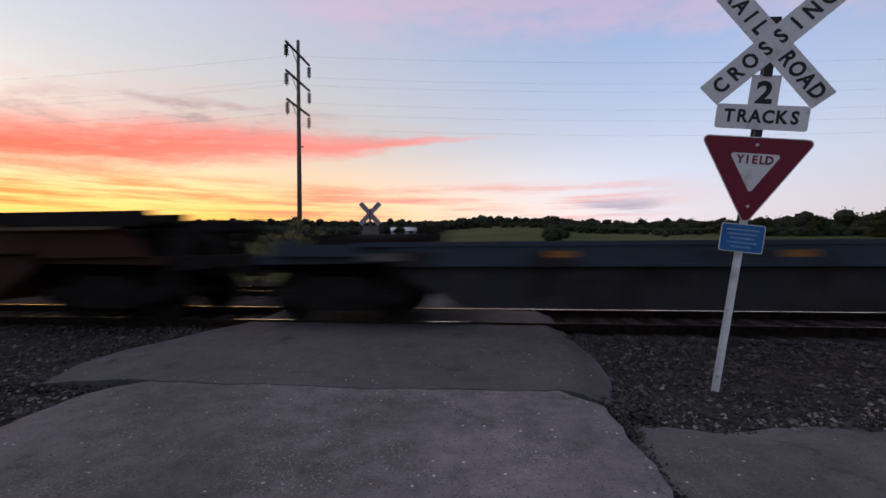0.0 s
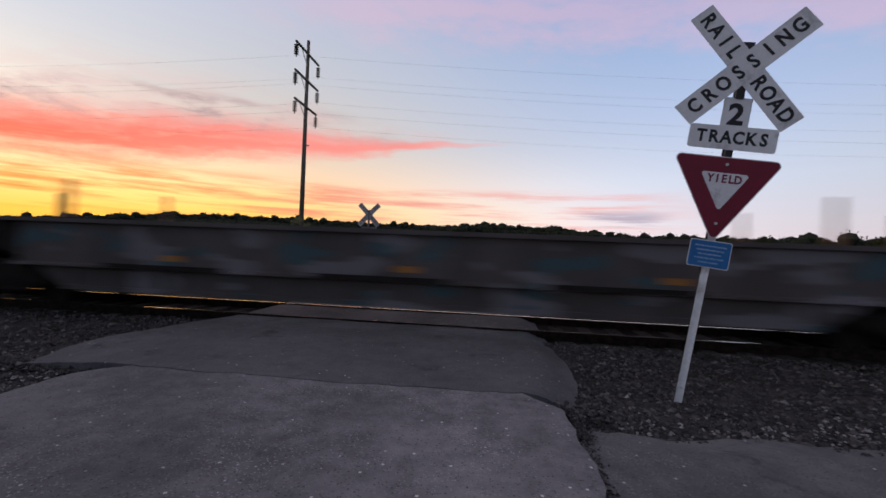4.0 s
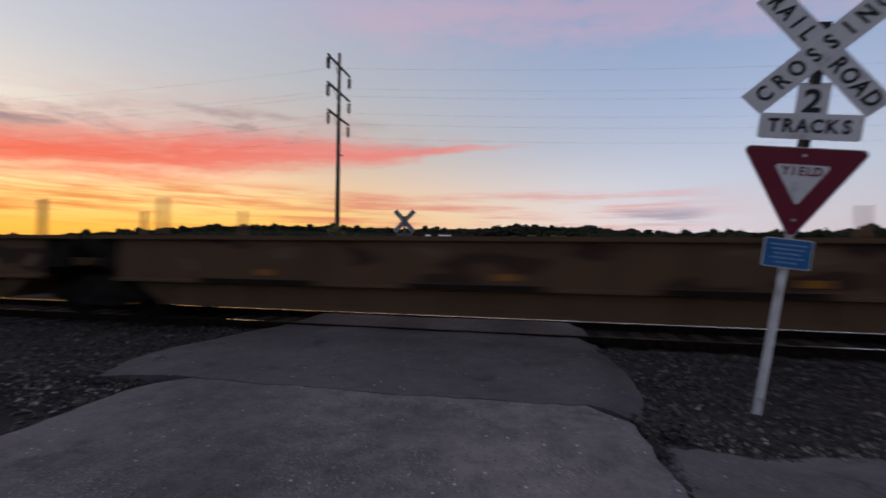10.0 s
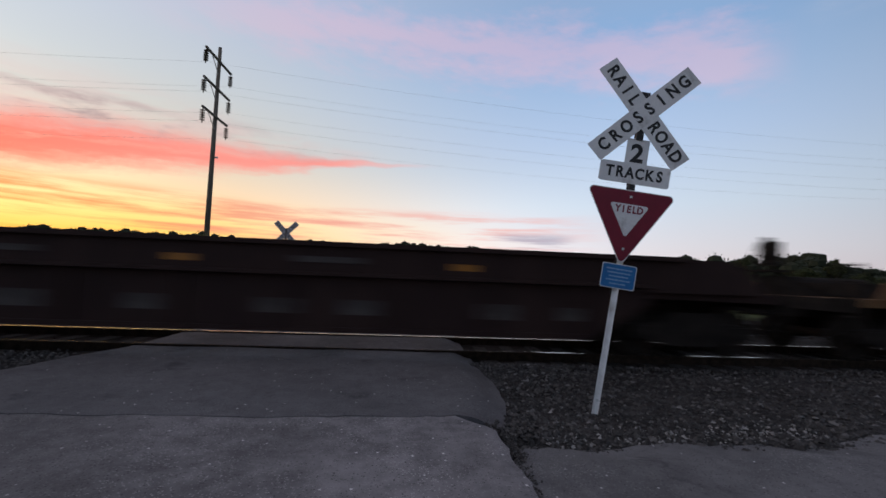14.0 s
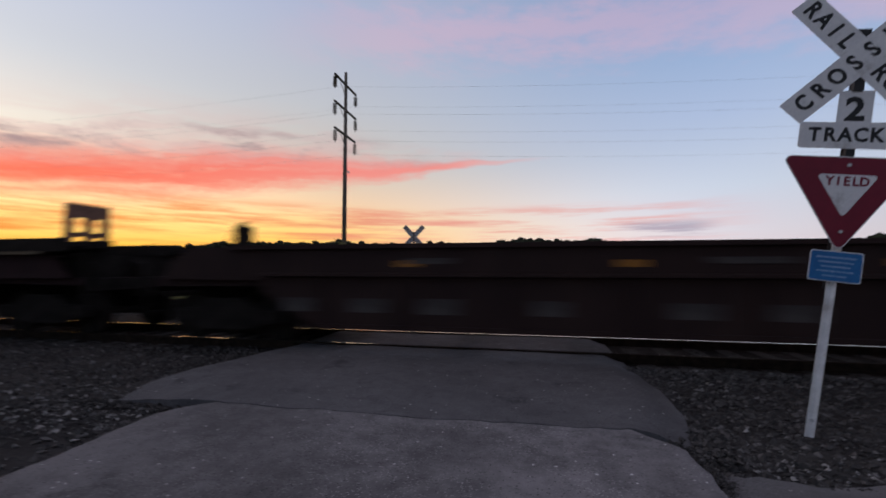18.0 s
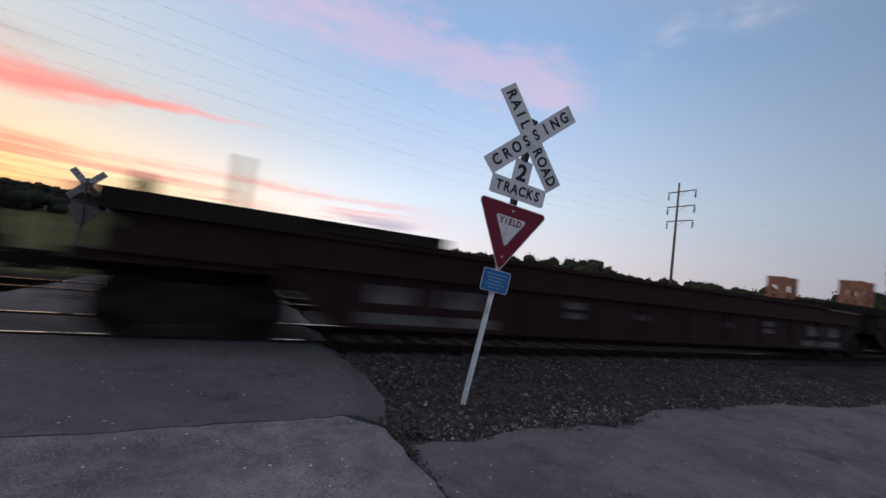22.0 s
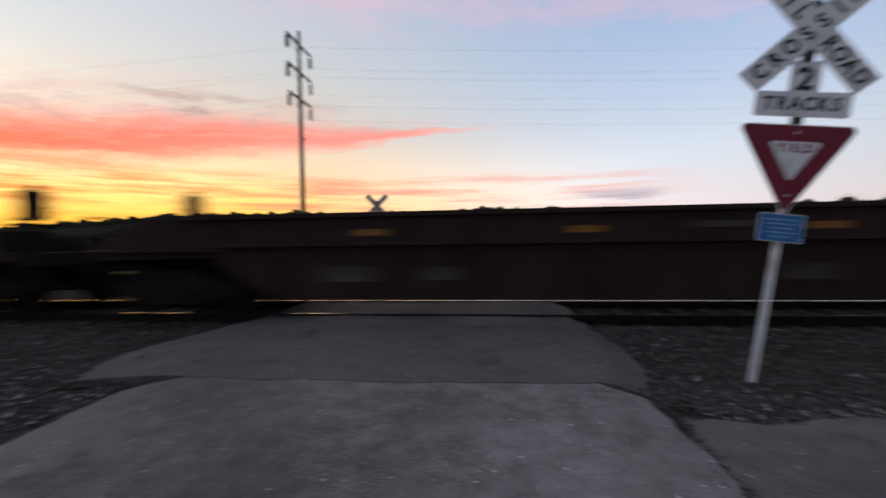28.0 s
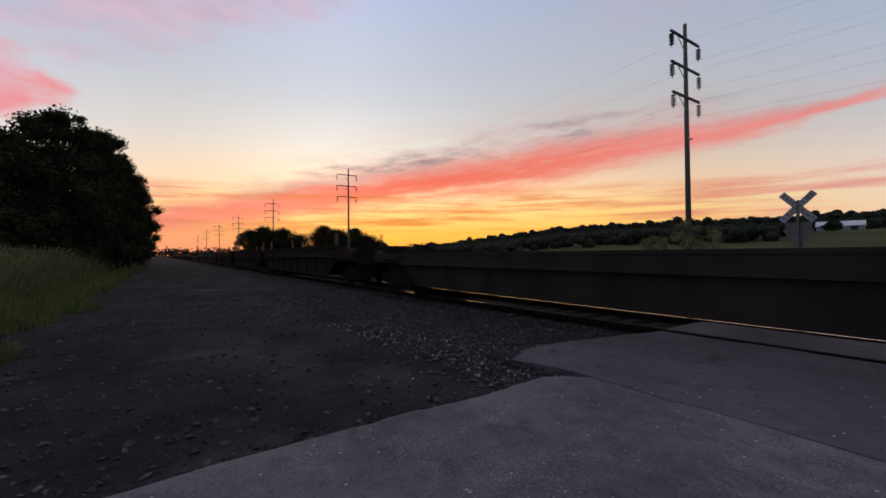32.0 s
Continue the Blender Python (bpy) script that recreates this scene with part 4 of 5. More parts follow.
        if guides:
            if guides == "frame":
                f = Mesher()
                f.box(-0.055, 0.055, -0.34, 0.34, 2.42, 2.76)
                f.box(-0.055, 0.055, -0.34, -0.14, 1.9, 2.42)
                f.box(-0.055, 0.055, 0.16, 0.34, 1.9, 2.42)
                f.box(-0.055, 0.055, -0.14, 0.16, 2.06, 2.18)
                leg = cached("guide_leg", lambda: Mesher().prism([(-0.34, 1.1), (0.34, 1.1), (0.30, 1.9), (-0.30, 1.9)], -0.07, 0.07, "x").mesh("guide_leg", TRUCK))
                g = cached("guide_frame", lambda: f.mesh("guide_post", GUIDE))
            else:
                g = cached("guide", lambda: Mesher().prism([(-0.016, 1.1), (-0.016, 2.24), (0.016, 2.28), (0.016, 1.1)], -0.05, 0.05, "y").mesh("guide_post", GUIDE))
            if guides == "frame" and end == "coupler":
                wide = Mesher().box(-0.055, 0.055, -0.46, 0.46, 2.45, 2.76)
                for y in (-0.40, 0.02, 0.40):
                    wide.box(-0.055, 0.055, y - 0.07, y + 0.07, 1.9, 2.45)
                wide.box(-0.055, 0.055, -0.46, 0.46, 2.02, 2.12)
                part("guide_leg", leg, car, "grimy foot of a container guide", turn @ pose(h - 2.45, 0, 0))
                part("guide_post", cached("wide_guide", lambda: wide.mesh("guide_post", GUIDE)), car, "wide upright container guide frame", turn @ pose(h - 2.45, 0, 0))
                continue
            where = inner + 0.35 if guides != "frame" else h - 0.38
            for s in (-1, 1):
                if guides == "frame":
                    part("guide_leg", leg, car, "grimy foot of a container guide", turn @ pose(where, s * 1.12, 0))
                part("guide_post", g, car, "upright container guide", turn @ pose(where, s * 1.12, 0) @ Matrix.Diagonal((1, s, 1, 1)))
    wheels = []
    if ends[0] == "coupler":
        wheels += add_truck(car, h - 2.1)
    wheels += add_truck(car, -h + (2.1 if ends[1] == "coupler" else 0.0))
    CARS.append((car, front - h, wheels))
    return car


# colour of the sky's reflection below the walkway, painted on a strip
SKY_EDGE = grainy("sky_lit_ochre_edge", (0.055, 0.040, 0.024), (0.15, 0.105, 0.06), 3.0, 30.0, 0.8, 0.0, 0.1)
GUIDE = grainy("guide_post_paint", (0.16, 0.075, 0.05), (0.30, 0.15, 0.10), 5.0, 40.0, 0.7, 0.0, 0.1)
C, J = "coupler", "joint"


def pack(front, lengths, style, paints, label, lead_plate=None, **more):
    """Units that share trucks at their joints, from the leading end."""
    for n, length in enumerate(lengths):
        ends = (C if n == 0 else J, C if n == len(lengths) - 1 else J)
        p = paints[n % len(paints)]
        if lead_plate:
            more["plate"] = lead_plate if n == 0 else [(-1.75, 1.16, 1.0, 0.2), (-0.5, 1.16, 1.1, 0.2)] if n == len(lengths) - 1 else None
        well_car(front, length, style, p[0], None, p[1] if len(p) > 1 else label, ends, **more)
        front -= length
    return front


def build_train():
    # slate is blue-grey above the ledge and grey-brown below it
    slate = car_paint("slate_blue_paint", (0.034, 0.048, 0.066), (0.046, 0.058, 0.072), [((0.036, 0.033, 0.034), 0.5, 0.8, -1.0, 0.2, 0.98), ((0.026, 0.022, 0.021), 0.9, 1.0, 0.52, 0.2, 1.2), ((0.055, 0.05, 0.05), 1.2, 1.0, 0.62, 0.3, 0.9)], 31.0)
    teal = car_paint("teal_sprayed_paint", (0.065, 0.020, 0.016), (0.055, 0.022, 0.018), [((0.14, 0.018, 0.020), 0.7, 1.4, 0.50, 0.8, 1.55, -12.0, -0.6), ((0.17, 0.135, 0.135), 0.8, 2.6, 0.58, 0.85, 1.5, -12.0, -0.6), ((0.035, 0.02, 0.02), 1.1, 2.0, 0.62, 0.3, 1.5, -12.0, -0.6),
                     ((0.03, 0.185, 0.145), 0.35, 0.7, -1.0, 0.3, 1.62, -0.5, 7.6), ((0.014, 0.075, 0.065), 1.1, 2.0, 0.55, 0.3, 1.6, -0.5, 7.6), ((0.26, 0.25, 0.06), 1.2, 2.4, 0.62, 0.35, 1.5, -0.5, 7.6), ((0.09, 0.042, 0.032), 0.5, 0.4, 0.30, 0.48, 1.28, 1.3, 4.4)], 2.0)
    green = car_paint("green_sprayed_paint", (0.05, 0.052, 0.032), (0.075, 0.066, 0.042), [((0.075, 0.115, 0.055), 0.9, 1.6, 0.46, 0.78, 1.5), ((0.16, 0.17, 0.05), 1.4, 2.6, 0.58, 0.78, 1.5), ((0.16, 0.05, 0.03), 1.3, 2.2, 0.66, 0.8, 1.45),
                      ((0.43, 0.41, 0.43), 0.9, 1.0, 0.30, 1.0, 1.46, -1.2, 2.0), ((0.16, 0.15, 0.16), 1.9, 3.0, 0.58, 1.08, 1.4, -1.2, 2.0), ((0.035, 0.21, 0.125), 0.5, 1.0, 0.22, 0.46, 0.82, -9.0, 5.6), ((0.02, 0.12, 0.07), 1.5, 1.6, 0.56, 0.40, 0.80, -9.0, 5.6)], 5.0)
    rust = car_paint("rust_sprayed_paint", (0.085, 0.042, 0.03), (0.11, 0.06, 0.045), [((0.19, 0.16, 0.16), 0.9, 2.2, 0.58, 0.4, 1.45), ((0.03, 0.02, 0.02), 1.2, 2.0, 0.58, 0.3, 1.5)], 7.0)
    ash = car_paint("ash_sprayed_paint", (0.07, 0.06, 0.055), (0.10, 0.085, 0.08), [((0.16, 0.15, 0.16), 0.8, 1.8, 0.54, 0.3, 1.5), ((0.05, 0.09, 0.10), 1.0, 2.0, 0.58, 0.3, 1.5)], 11.0)
    black = car_paint("black_barred_paint", (0.009, 0.012, 0.011), (0.016, 0.018, 0.016), [((0.30, 0.39, 0.22), 1.6, 0.0, 0.615, 0.3, 1.5), ((0.44, 0.48, 0.18), 1.3, 3.0, 0.59, 0.8, 1.12), ((0.03, 0.16, 0.13), 1.2, 0.0, 0.58, 0.3, 0.8), ((0.50, 0.52, 0.48), 1.1, 6.0, 0.62, 0.80, 1.0)], 13.0)
    lilac = car_paint("lilac_sprayed_paint", (0.085, 0.052, 0.036), (0.115, 0.075, 0.055), [((0.18, 0.18, 0.225), 0.9, 1.6, -1.0, 0.78, 1.5, -5.9, 0.6), ((0.19, 0.155, 0.14), 0.9, 1.6, 0.42, 0.78, 1.5, 0.4, 9.0), ((0.13, 0.105, 0.115), 0.5, 0.8, -1.0, 0.3, 0.76, -5.9, 1.2),
                      ((0.42, 0.41, 0.46), 1.2, 2.4, 0.56, 0.80, 1.45, -5.9, 9.0), ((0.06, 0.19, 0.27), 0.8, 1.6, 0.60, 0.36, 1.5, -5.9, 4.0), ((0.27, 0.11, 0.12), 1.3, 3.0, 0.62, 0.4, 1.4, -5.9, 3.0), ((0.05, 0.05, 0.07), 1.5, 2.2, 0.63, 0.4, 1.45, -5.9, 9.0), ((0.34, 0.16, 0.03), 0.9, 1.2, 0.60, 0.9, 1.4, -8.0, -5.9)], 17.0)
    tan = car_paint("tan_yellow_paint", (0.140, 0.080, 0.042), (0.105, 0.062, 0.036), [((0.05, 0.028, 0.02), 0.5, 1.4, 0.55, 0.8, 1.5), ((0.04, 0.026, 0.02), 0.35, 0.6, 0.60, 0.3, 0.8), ((0.17, 0.12, 0.07), 1.1, 2.0, 0.64, 0.8, 1.45)], 19.0)
    # light on the top band is painted in: brighter above the ledge, darker below
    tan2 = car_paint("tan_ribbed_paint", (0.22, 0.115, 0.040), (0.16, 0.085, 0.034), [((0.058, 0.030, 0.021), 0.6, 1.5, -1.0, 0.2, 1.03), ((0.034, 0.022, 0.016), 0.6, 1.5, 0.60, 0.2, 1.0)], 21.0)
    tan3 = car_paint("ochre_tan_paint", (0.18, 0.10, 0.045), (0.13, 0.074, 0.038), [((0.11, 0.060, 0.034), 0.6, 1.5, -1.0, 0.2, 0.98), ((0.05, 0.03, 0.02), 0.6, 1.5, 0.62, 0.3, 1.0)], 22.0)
    pink = car_paint("pink_sprayed_paint", (0.140, 0.080, 0.042), (0.105, 0.062, 0.036), [((0.21, 0.155, 0.145), 0.7, 1.6, -1.0, 0.8, 1.5, -0.6, 9.0), ((0.12, 0.055, 0.062), 0.6, 0.8, -1.0, 0.3, 0.8, -0.6, 9.0),
                     ((0.30, 0.235, 0.24), 1.0, 2.0, 0.50, 0.8, 1.45, -0.8, 9.0), ((0.15, 0.10, 0.105), 0.8, 1.4, 0.52, 0.3, 0.76, -0.6, 9.0), ((0.07, 0.045, 0.075), 1.2, 2.6, 0.60, 0.8, 1.42, -0.6, 9.0),
                     ((0.07, 0.15, 0.20), 0.8, 1.0, 0.36, 0.32, 1.0, -2.6, -0.2), ((0.07, 0.13, 0.18), 1.0, 2.4, 0.62, 0.8, 1.4, 3.0, 9.0)], 23.0)
    maroon = car_paint("dark_maroon_paint", (0.024, 0.013, 0.012), (0.036, 0.020, 0.017))
    tall = car_paint("deep_maroon_paint", (0.022, 0.010, 0.011), (0.034, 0.015, 0.015))
    brown = car_paint("rust_brown_paint", (0.088, 0.030, 0.017), (0.068, 0.026, 0.017), [((0.185, 0.16, 0.128), 0.45, 1.3, 0.36, 0.45, 1.5), ((0.30, 0.28, 0.24), 0.9, 2.0, 0.60, 0.6, 1.5), ((0.05, 0.03, 0.022), 1.5, 2.8, 0.62, 0.5, 1.4), ((0.014, 0.012, 0.012), 0.3, 0.0, -1.0, 1.24, 1.31, -9.5, -1.9), ((0.014, 0.012, 0.012), 0.3, 0.0, -1.0, 0.92, 0.99, -9.5, -1.9)], 29.0, 0.0, -9.5, -0.2)
    red = car_paint("oxide_red_paint", (0.050, 0.028, 0.022), (0.066, 0.040, 0.030))
    dusky = car_paint("grimy_brown_paint", (0.026, 0.020, 0.016), (0.048, 0.036, 0.027))
    low = "empty low-sided well car, "
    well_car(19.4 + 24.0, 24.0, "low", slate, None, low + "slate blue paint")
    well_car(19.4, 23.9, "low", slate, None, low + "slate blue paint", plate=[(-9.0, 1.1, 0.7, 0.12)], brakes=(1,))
    well_car(-4.5, 23.9, "high", teal, None, "empty well car, maroon with teal spray paint", hood=True)
    five = [18.4, 15.3, 15.35, 15.4, 17.85]
    pack(-28.4, five, "mid", [(green, "empty well car unit, green spray paint"), (rust, "empty well car unit, rusty brown"), (ash, "empty well car unit, ashen grey"),
                              (black, "empty well car unit, black with pale green bars"), (lilac, "empty well car unit, lilac and white spray paint")], "", guides=True)
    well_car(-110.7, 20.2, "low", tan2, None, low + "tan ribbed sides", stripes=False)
    t = (tan, "empty well car unit, faded yellow-tan paint")
    pack(-130.9, [18.3, 15.2, 15.5, 15.4, 18.3], "mid", [t, (pink, "empty well car unit, tan with pink spray paint"), t, t, t], "", [(-0.45, 1.16, 1.1, 0.2), (1.35, 1.16, 1.6, 0.2)], guides=True)
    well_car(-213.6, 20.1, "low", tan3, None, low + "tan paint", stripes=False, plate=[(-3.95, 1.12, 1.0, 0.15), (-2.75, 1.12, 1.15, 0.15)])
    squares = [(-5.6, 0.72, 0.55, 0.22), (-4.4, 0.72, 0.6, 0.22), (-3.3, 0.72, 0.7, 0.24), (-1.6, 0.72, 0.5, 0.22), (0.3, 0.72, 0.6, 0.22), (1.5, 0.72, 0.55, 0.22), (3.6, 0.72, 0.6, 0.24), (4.8, 0.72, 0.45, 0.2)]
    m = (maroon, "empty high-sided well car unit, dark maroon")
    pack(-233.7, [18.3, 15.4, 15.5, 15.6, 18.7], "high", [m], "", plate=squares + [(1.0, 1.42, 1.0, 0.09), (-3.4, 1.42, 0.7, 0.09)])
    place = -317.2
    for n, (length, e0, e1) in enumerate(((22.5, C, J), (19.25, J, J), (22.35, J, C))):
        marks = []
        for side, end in ((1, e0), (-1, e1)):
            d = length / 2 - (1.95 if end == J else 4.3)
            marks += [(side * (d - 1.25), 0.49, 2.5, 0.19), (side * (d - 0.5), 0.88, 0.75, 0.28), (side * (d - 1.75), 0.88, 0.9, 0.3), (side * (d - 4.4), 0.98, 0.55, 0.14), (side * (d - 4.4), 0.78, 0.5, 0.12), (side * (d - 6.4), 0.86, 0.4, 0.12)]
        well_car(place, length, "high", tall, None, "empty high-sided well car unit, deep maroon", (e0, e1), hood=True, guides="frame", stripes=False, plate=marks)
        place -= length
    well_car(-381.3, 23.8, "high", brown, None, "empty rust-brown well car with white panel", hood=True, plate=[(3.85, 1.0, 2.5, 0.5)])
    pack(-405.1, [18.4, 15.5, 16.0, 15.7, 18.6], "high", [m], "", brakes=(1, -1), plate=[(-4.0, 0.74, 0.9, 0.24), (-2.6, 0.74, 0.5, 0.2), (2.6, 0.74, 0.6, 0.22), (1.5, 1.42, 1.0, 0.09)])
    f = pack(-489.3, [18.4, 17.9, 17.8], "low", [(red, "empty low-sided well car unit, oxide red")], "", brakes=(1,))
    well_car(f, 22.0, "low", dusky, None, low + "grimy brown-black paint", stripes=False, brakes=(1,))
    f -= 22.0
    rng = random.Random(12)
    while f > -1010:
        k = rng.choice((0, 1, 1))
        if k:
            f = pack(f, [18.4, 15.4, 15.4, 15.4, 18.4], "high" if rng.random() < 0.6 else "low", [(rng.choice((dusky, maroon)), "empty well car unit, grimy dark brown")], "", guides=rng.random() < 0.5, stripes=False)
        else:
            well_car(f, 22.0, "low", dusky, None, low + "grimy brown-black paint", stripes=False)
            f -= 22.0


build_train()

# ---- crossing signs ----


def flat_text(body, size, mat, name="lettering", bold=0.022):
    """A word as a thin mesh, centred, in the plane of x and z."""
    cu = bpy.data.curves.new(name, "FONT")
    cu.body, cu.size, cu.extrude = body, size, 0.0009
    cu.align_x, cu.align_y = "CENTER", "CENTER"
    cu.resolution_u = 3
    cu.offset = size * bold
    ob = bpy.data.objects.new(name, cu)
    me = bpy.data.meshes.new_from_object(ob)
    bpy.data.objects.remove(ob)
    me.transform(pose(0, 0, 0, 90, 0, 0))
    me.materials.clear()
    me.materials.append(mat)
    return me


def rounded(w, h, r, k=5):
    out = []
    for cx, cz, a0 in ((w / 2 - r, h / 2 - r, 0), (-w / 2 + r, h / 2 - r, 90), (-w / 2 + r, -h / 2 + r, 180), (w / 2 - r, -h / 2 + r, 270)):
        out += [(cx + r * math.cos(math.radians(a0 + 90 * i / k)), cz + r * math.sin(math.radians(a0 + 90 * i / k))) for i in range(k + 1)]
    return out


def rounded_triangle(w, r, k=6):
    """A point-down equilateral triangle with rounded corners; its middle lies at the origin."""
    tall = w * math.sqrt(3) / 2
    corners = [(-w / 2, tall / 3), (0, -2 * tall / 3), (w / 2, tall / 3)]
    out = []
    for i, (x, z) in enumerate(corners):
        d = math.hypot(x, z)
        cx, cz = x * (d - 2 * r) / d, z * (d - 2 * r) / d
        mid = math.degrees(math.atan2(z, x))
        out += [(cx + r * math.cos(math.radians(mid - 60 + 120 * j / k)), cz + r * math.sin(math.radians(mid - 60 + 120 * j / k))) for j in range(k + 1)]
    return out


def narrow(me):
    me.transform(Matrix.Diagonal((0.86, 1, 1, 1)))
    return me


def spaced(parent, word, size, step, mat, at, label):
    for i, ch in enumerate(word):
        if ch != " ":
            part("letter", cached(("letter", ch, size, mat.name), lambda: narrow(flat_text(ch, size, mat, "letter", 0.034))), parent, label, at @ pose((i - (len(word) - 1) / 2) * step, 0, 0))


def crossbuck(name, label, m, front=True, yield_sign=True):
    """A leaning steel post with crossbuck, track count plate and, on the near one, a yield sign and a blue notice."""
    s = thing(name, label, "crossing sign", m, "crossing signs")
    p = Mesher()
    p.prism([(-0.034, 0.0), (-0.034, 0.004), (-0.016, 0.032), (0.016, 0.032), (0.034, 0.004), (0.034, 0.0), (0.014, 0.027), (-0.014, 0.027)], -0.3, 1.70, "z")
    post = part("lower_post", p.mesh("lower_post", WHITE_POST), s, "white painted steel channel post", pose(-0.014, 0, 0, 0, 0.5, 0))
    up = Mesher().prism([(-0.04, 0.045), (-0.04, 0.05), (-0.018, 0.075), (0.018, 0.075), (0.04, 0.05), (0.04, 0.045)], 1.25, 3.45, "z")
    part("upper_post", up.mesh("upper_post", BLACK_INK), s, "dark steel channel upper post")
    bolt = cached("bolt", lambda: Mesher().rod((0, -0.012, 0), (0, 0.004, 0), 0.014, 0.012, 8).mesh("bolt", STEEL))
    for z in (0.12, 1.30, 1.52):
        part("bolt", bolt, post, "", pose(0, 0, z))
    y = -0.012
    centre = 3.205
    ink = BLACK_INK if yield_sign else FADED_INK
    for angle, word, lift in ((47, "RAIL ROAD", 0.0), (-47, "CROSSING", -0.006)):
        blade = Mesher().prism([(px, pz) for px, pz in rounded(1.34, 0.225, 0.008, 2)], -0.004, 0.0).mesh("blade", SIGN_WHITE if yield_sign else SIGN_FADED)
        turn = pose(0, y + lift, centre, 0, angle, 0)
        b = part("blade", blade, s, "white aluminium crossbuck blade", turn)
        if word == "CROSSING":
            spaced(b, word, 0.182, 0.153, ink, pose(0, -0.0055, 0), "black letter")
        else:
            for side, w in ((-1, "RAIL"), (1, "ROAD")):
                spaced(b, w, 0.182, 0.128, ink, pose(side * 0.375, -0.0055, 0), "black letter")
        back = part("blade_back", Mesher().prism(rounded(1.335, 0.220, 0.008, 2), 0.0, 0.002).mesh("blade_back", SIGN_WHITE), s, "", turn)
    if not yield_sign:
        part("plate_back", Mesher().prism(rounded(0.74, 0.222, 0.03), 0.0, 0.003).mesh("plate_back", SIGN_BACK), s, "bare back of a plate", pose(0, 0.05, 2.548))
        part("front_post", Mesher().box(-0.04, 0.04, -0.06, -0.02, 0.0, 3.42).mesh("front_post", SIGN_BACK), s, "dull steel post")
        return s
    num = Mesher().prism([(-0.118, 2.64), (-0.118, 2.93), (0.118, 2.93), (0.118, 2.64)], 0.0, 0.003)
    plate = part("number_plate", num.mesh("number_plate", SIGN_WHITE), s, "white number plate", pose(0, 0.004, 0))
    part("numeral", flat_text("2", 0.27, BLACK_INK, "numeral", 0.034), plate, "black numeral", pose(0.0, -0.002, 2.765))
    tr = Mesher().prism(rounded(0.74, 0.222, 0.03), -0.003, 0.0)
    trk = part("tracks_plate", tr.mesh("tracks_plate", SIGN_WHITE), s, "white plate with the word TRACKS", pose(0, y, 2.548))
    spaced(trk, "TRACKS", 0.160, 0.104, BLACK_INK, pose(0, -0.0045, 0), "black letter")
    part("clamp", Mesher().box(-0.035, 0.035, -0.012, 0.045, -0.06, 0.06).mesh("clamp", BLACK_INK), s, "", pose(0, 0, 2.98))
    part("clamp", Mesher().box(-0.03, 0.03, -0.012, 0.045, -0.05, 0.05).mesh("clamp", BLACK_INK), s, "", pose(0, 0, 2.40))
    part("top_cap", Mesher().box(-0.055, 0.055, 0.03, 0.08, -0.02, 0.06).mesh("top_cap", BLACK_INK), s, "", pose(0, 0, 3.40))
    if yield_sign:
        red = part("yield_sign", Mesher().prism(rounded_triangle(0.945, 0.045), -0.003, 0.0).mesh("yield_sign", SIGN_WHITE), s, "red and white triangular yield sign", pose(0, y, 2.098))
        part("red_border", Mesher().prism(rounded_triangle(0.915, 0.038), -0.0045, -0.003).mesh("red_border", SIGN_RED), red, "faded red sheeting")
        part("white_centre", Mesher().prism(rounded_triangle(0.42, 0.022), -0.006, -0.0045).mesh("white_centre", SIGN_WHITE), red, "white centre")
        spaced(red, "YIELD", 0.105, 0.058, SIGN_RED, pose(0, -0.0068, 0.062), "red letter")
        for z in (0.20, -0.36):
            part("bolt", bolt, red, "", pose(0, -0.004, z))
        blue = part("notice", Mesher().prism(rounded(0.36, 0.26, 0.022), -0.003, 0.0).mesh("notice", SIGN_WHITE), s, "blue emergency notice with white border", pose(0, y, 1.443))
        part("notice_face", Mesher().prism(rounded(0.345, 0.245, 0.018), -0.0045, -0.003).mesh("notice_face", SIGN_BLUE), blue, "blue sheeting")
        for w0, z in ((0.27, 0.075), (0.24, 0.036), (0.20, -0.003), (0.25, -0.042), (0.17, -0.082)):
            part("notice_line", Mesher().box(-w0 / 2, w0 / 2, -0.0056, -0.0045, z - 0.007, z + 0.007).mesh("notice_line", SIGN_PALE), blue, "unreadable pale line")
    return s


# near sign: base, lean to the right and a little back, and turn
crossbuck("crossing_sign", "leaning white post with crossbuck, 2 TRACKS, yield sign and blue notice", Matrix(((0.983, 0.128, 0.132, 2.176), (-0.141, 0.989, -0.048, 4.199), (-0.123, 0.034, 0.990, -0.118), (0, 0, 0, 1))))
far = crossbuck("crossing_sign", "far crossbuck on a post with a sign back below", pose(-5.35, 18.6, -0.35) @ pose(0, 0, 0, 0, 0.5, 2.0), yield_sign=False)
part("sign_back", Mesher().prism(rounded_triangle(0.93, 0.045), -0.006, -0.003).mesh("sign_back", SIGN_BACK), far, "bare metal back of a yield sign", pose(0, 0.06, 2.16))

# ---- power line ----
ARMS = (1.45, 3.9, 6.3)
POLE_TOPS = [(62.4, 42.7), (-16.9, 36.0), (-87.0, 34.2), (-148.0, 31.5), (-212.0, 30.0), (-280.0, 29.0), (-350.0, 28.0), (-420.0, 27.0)]
POLE_H = 20.6


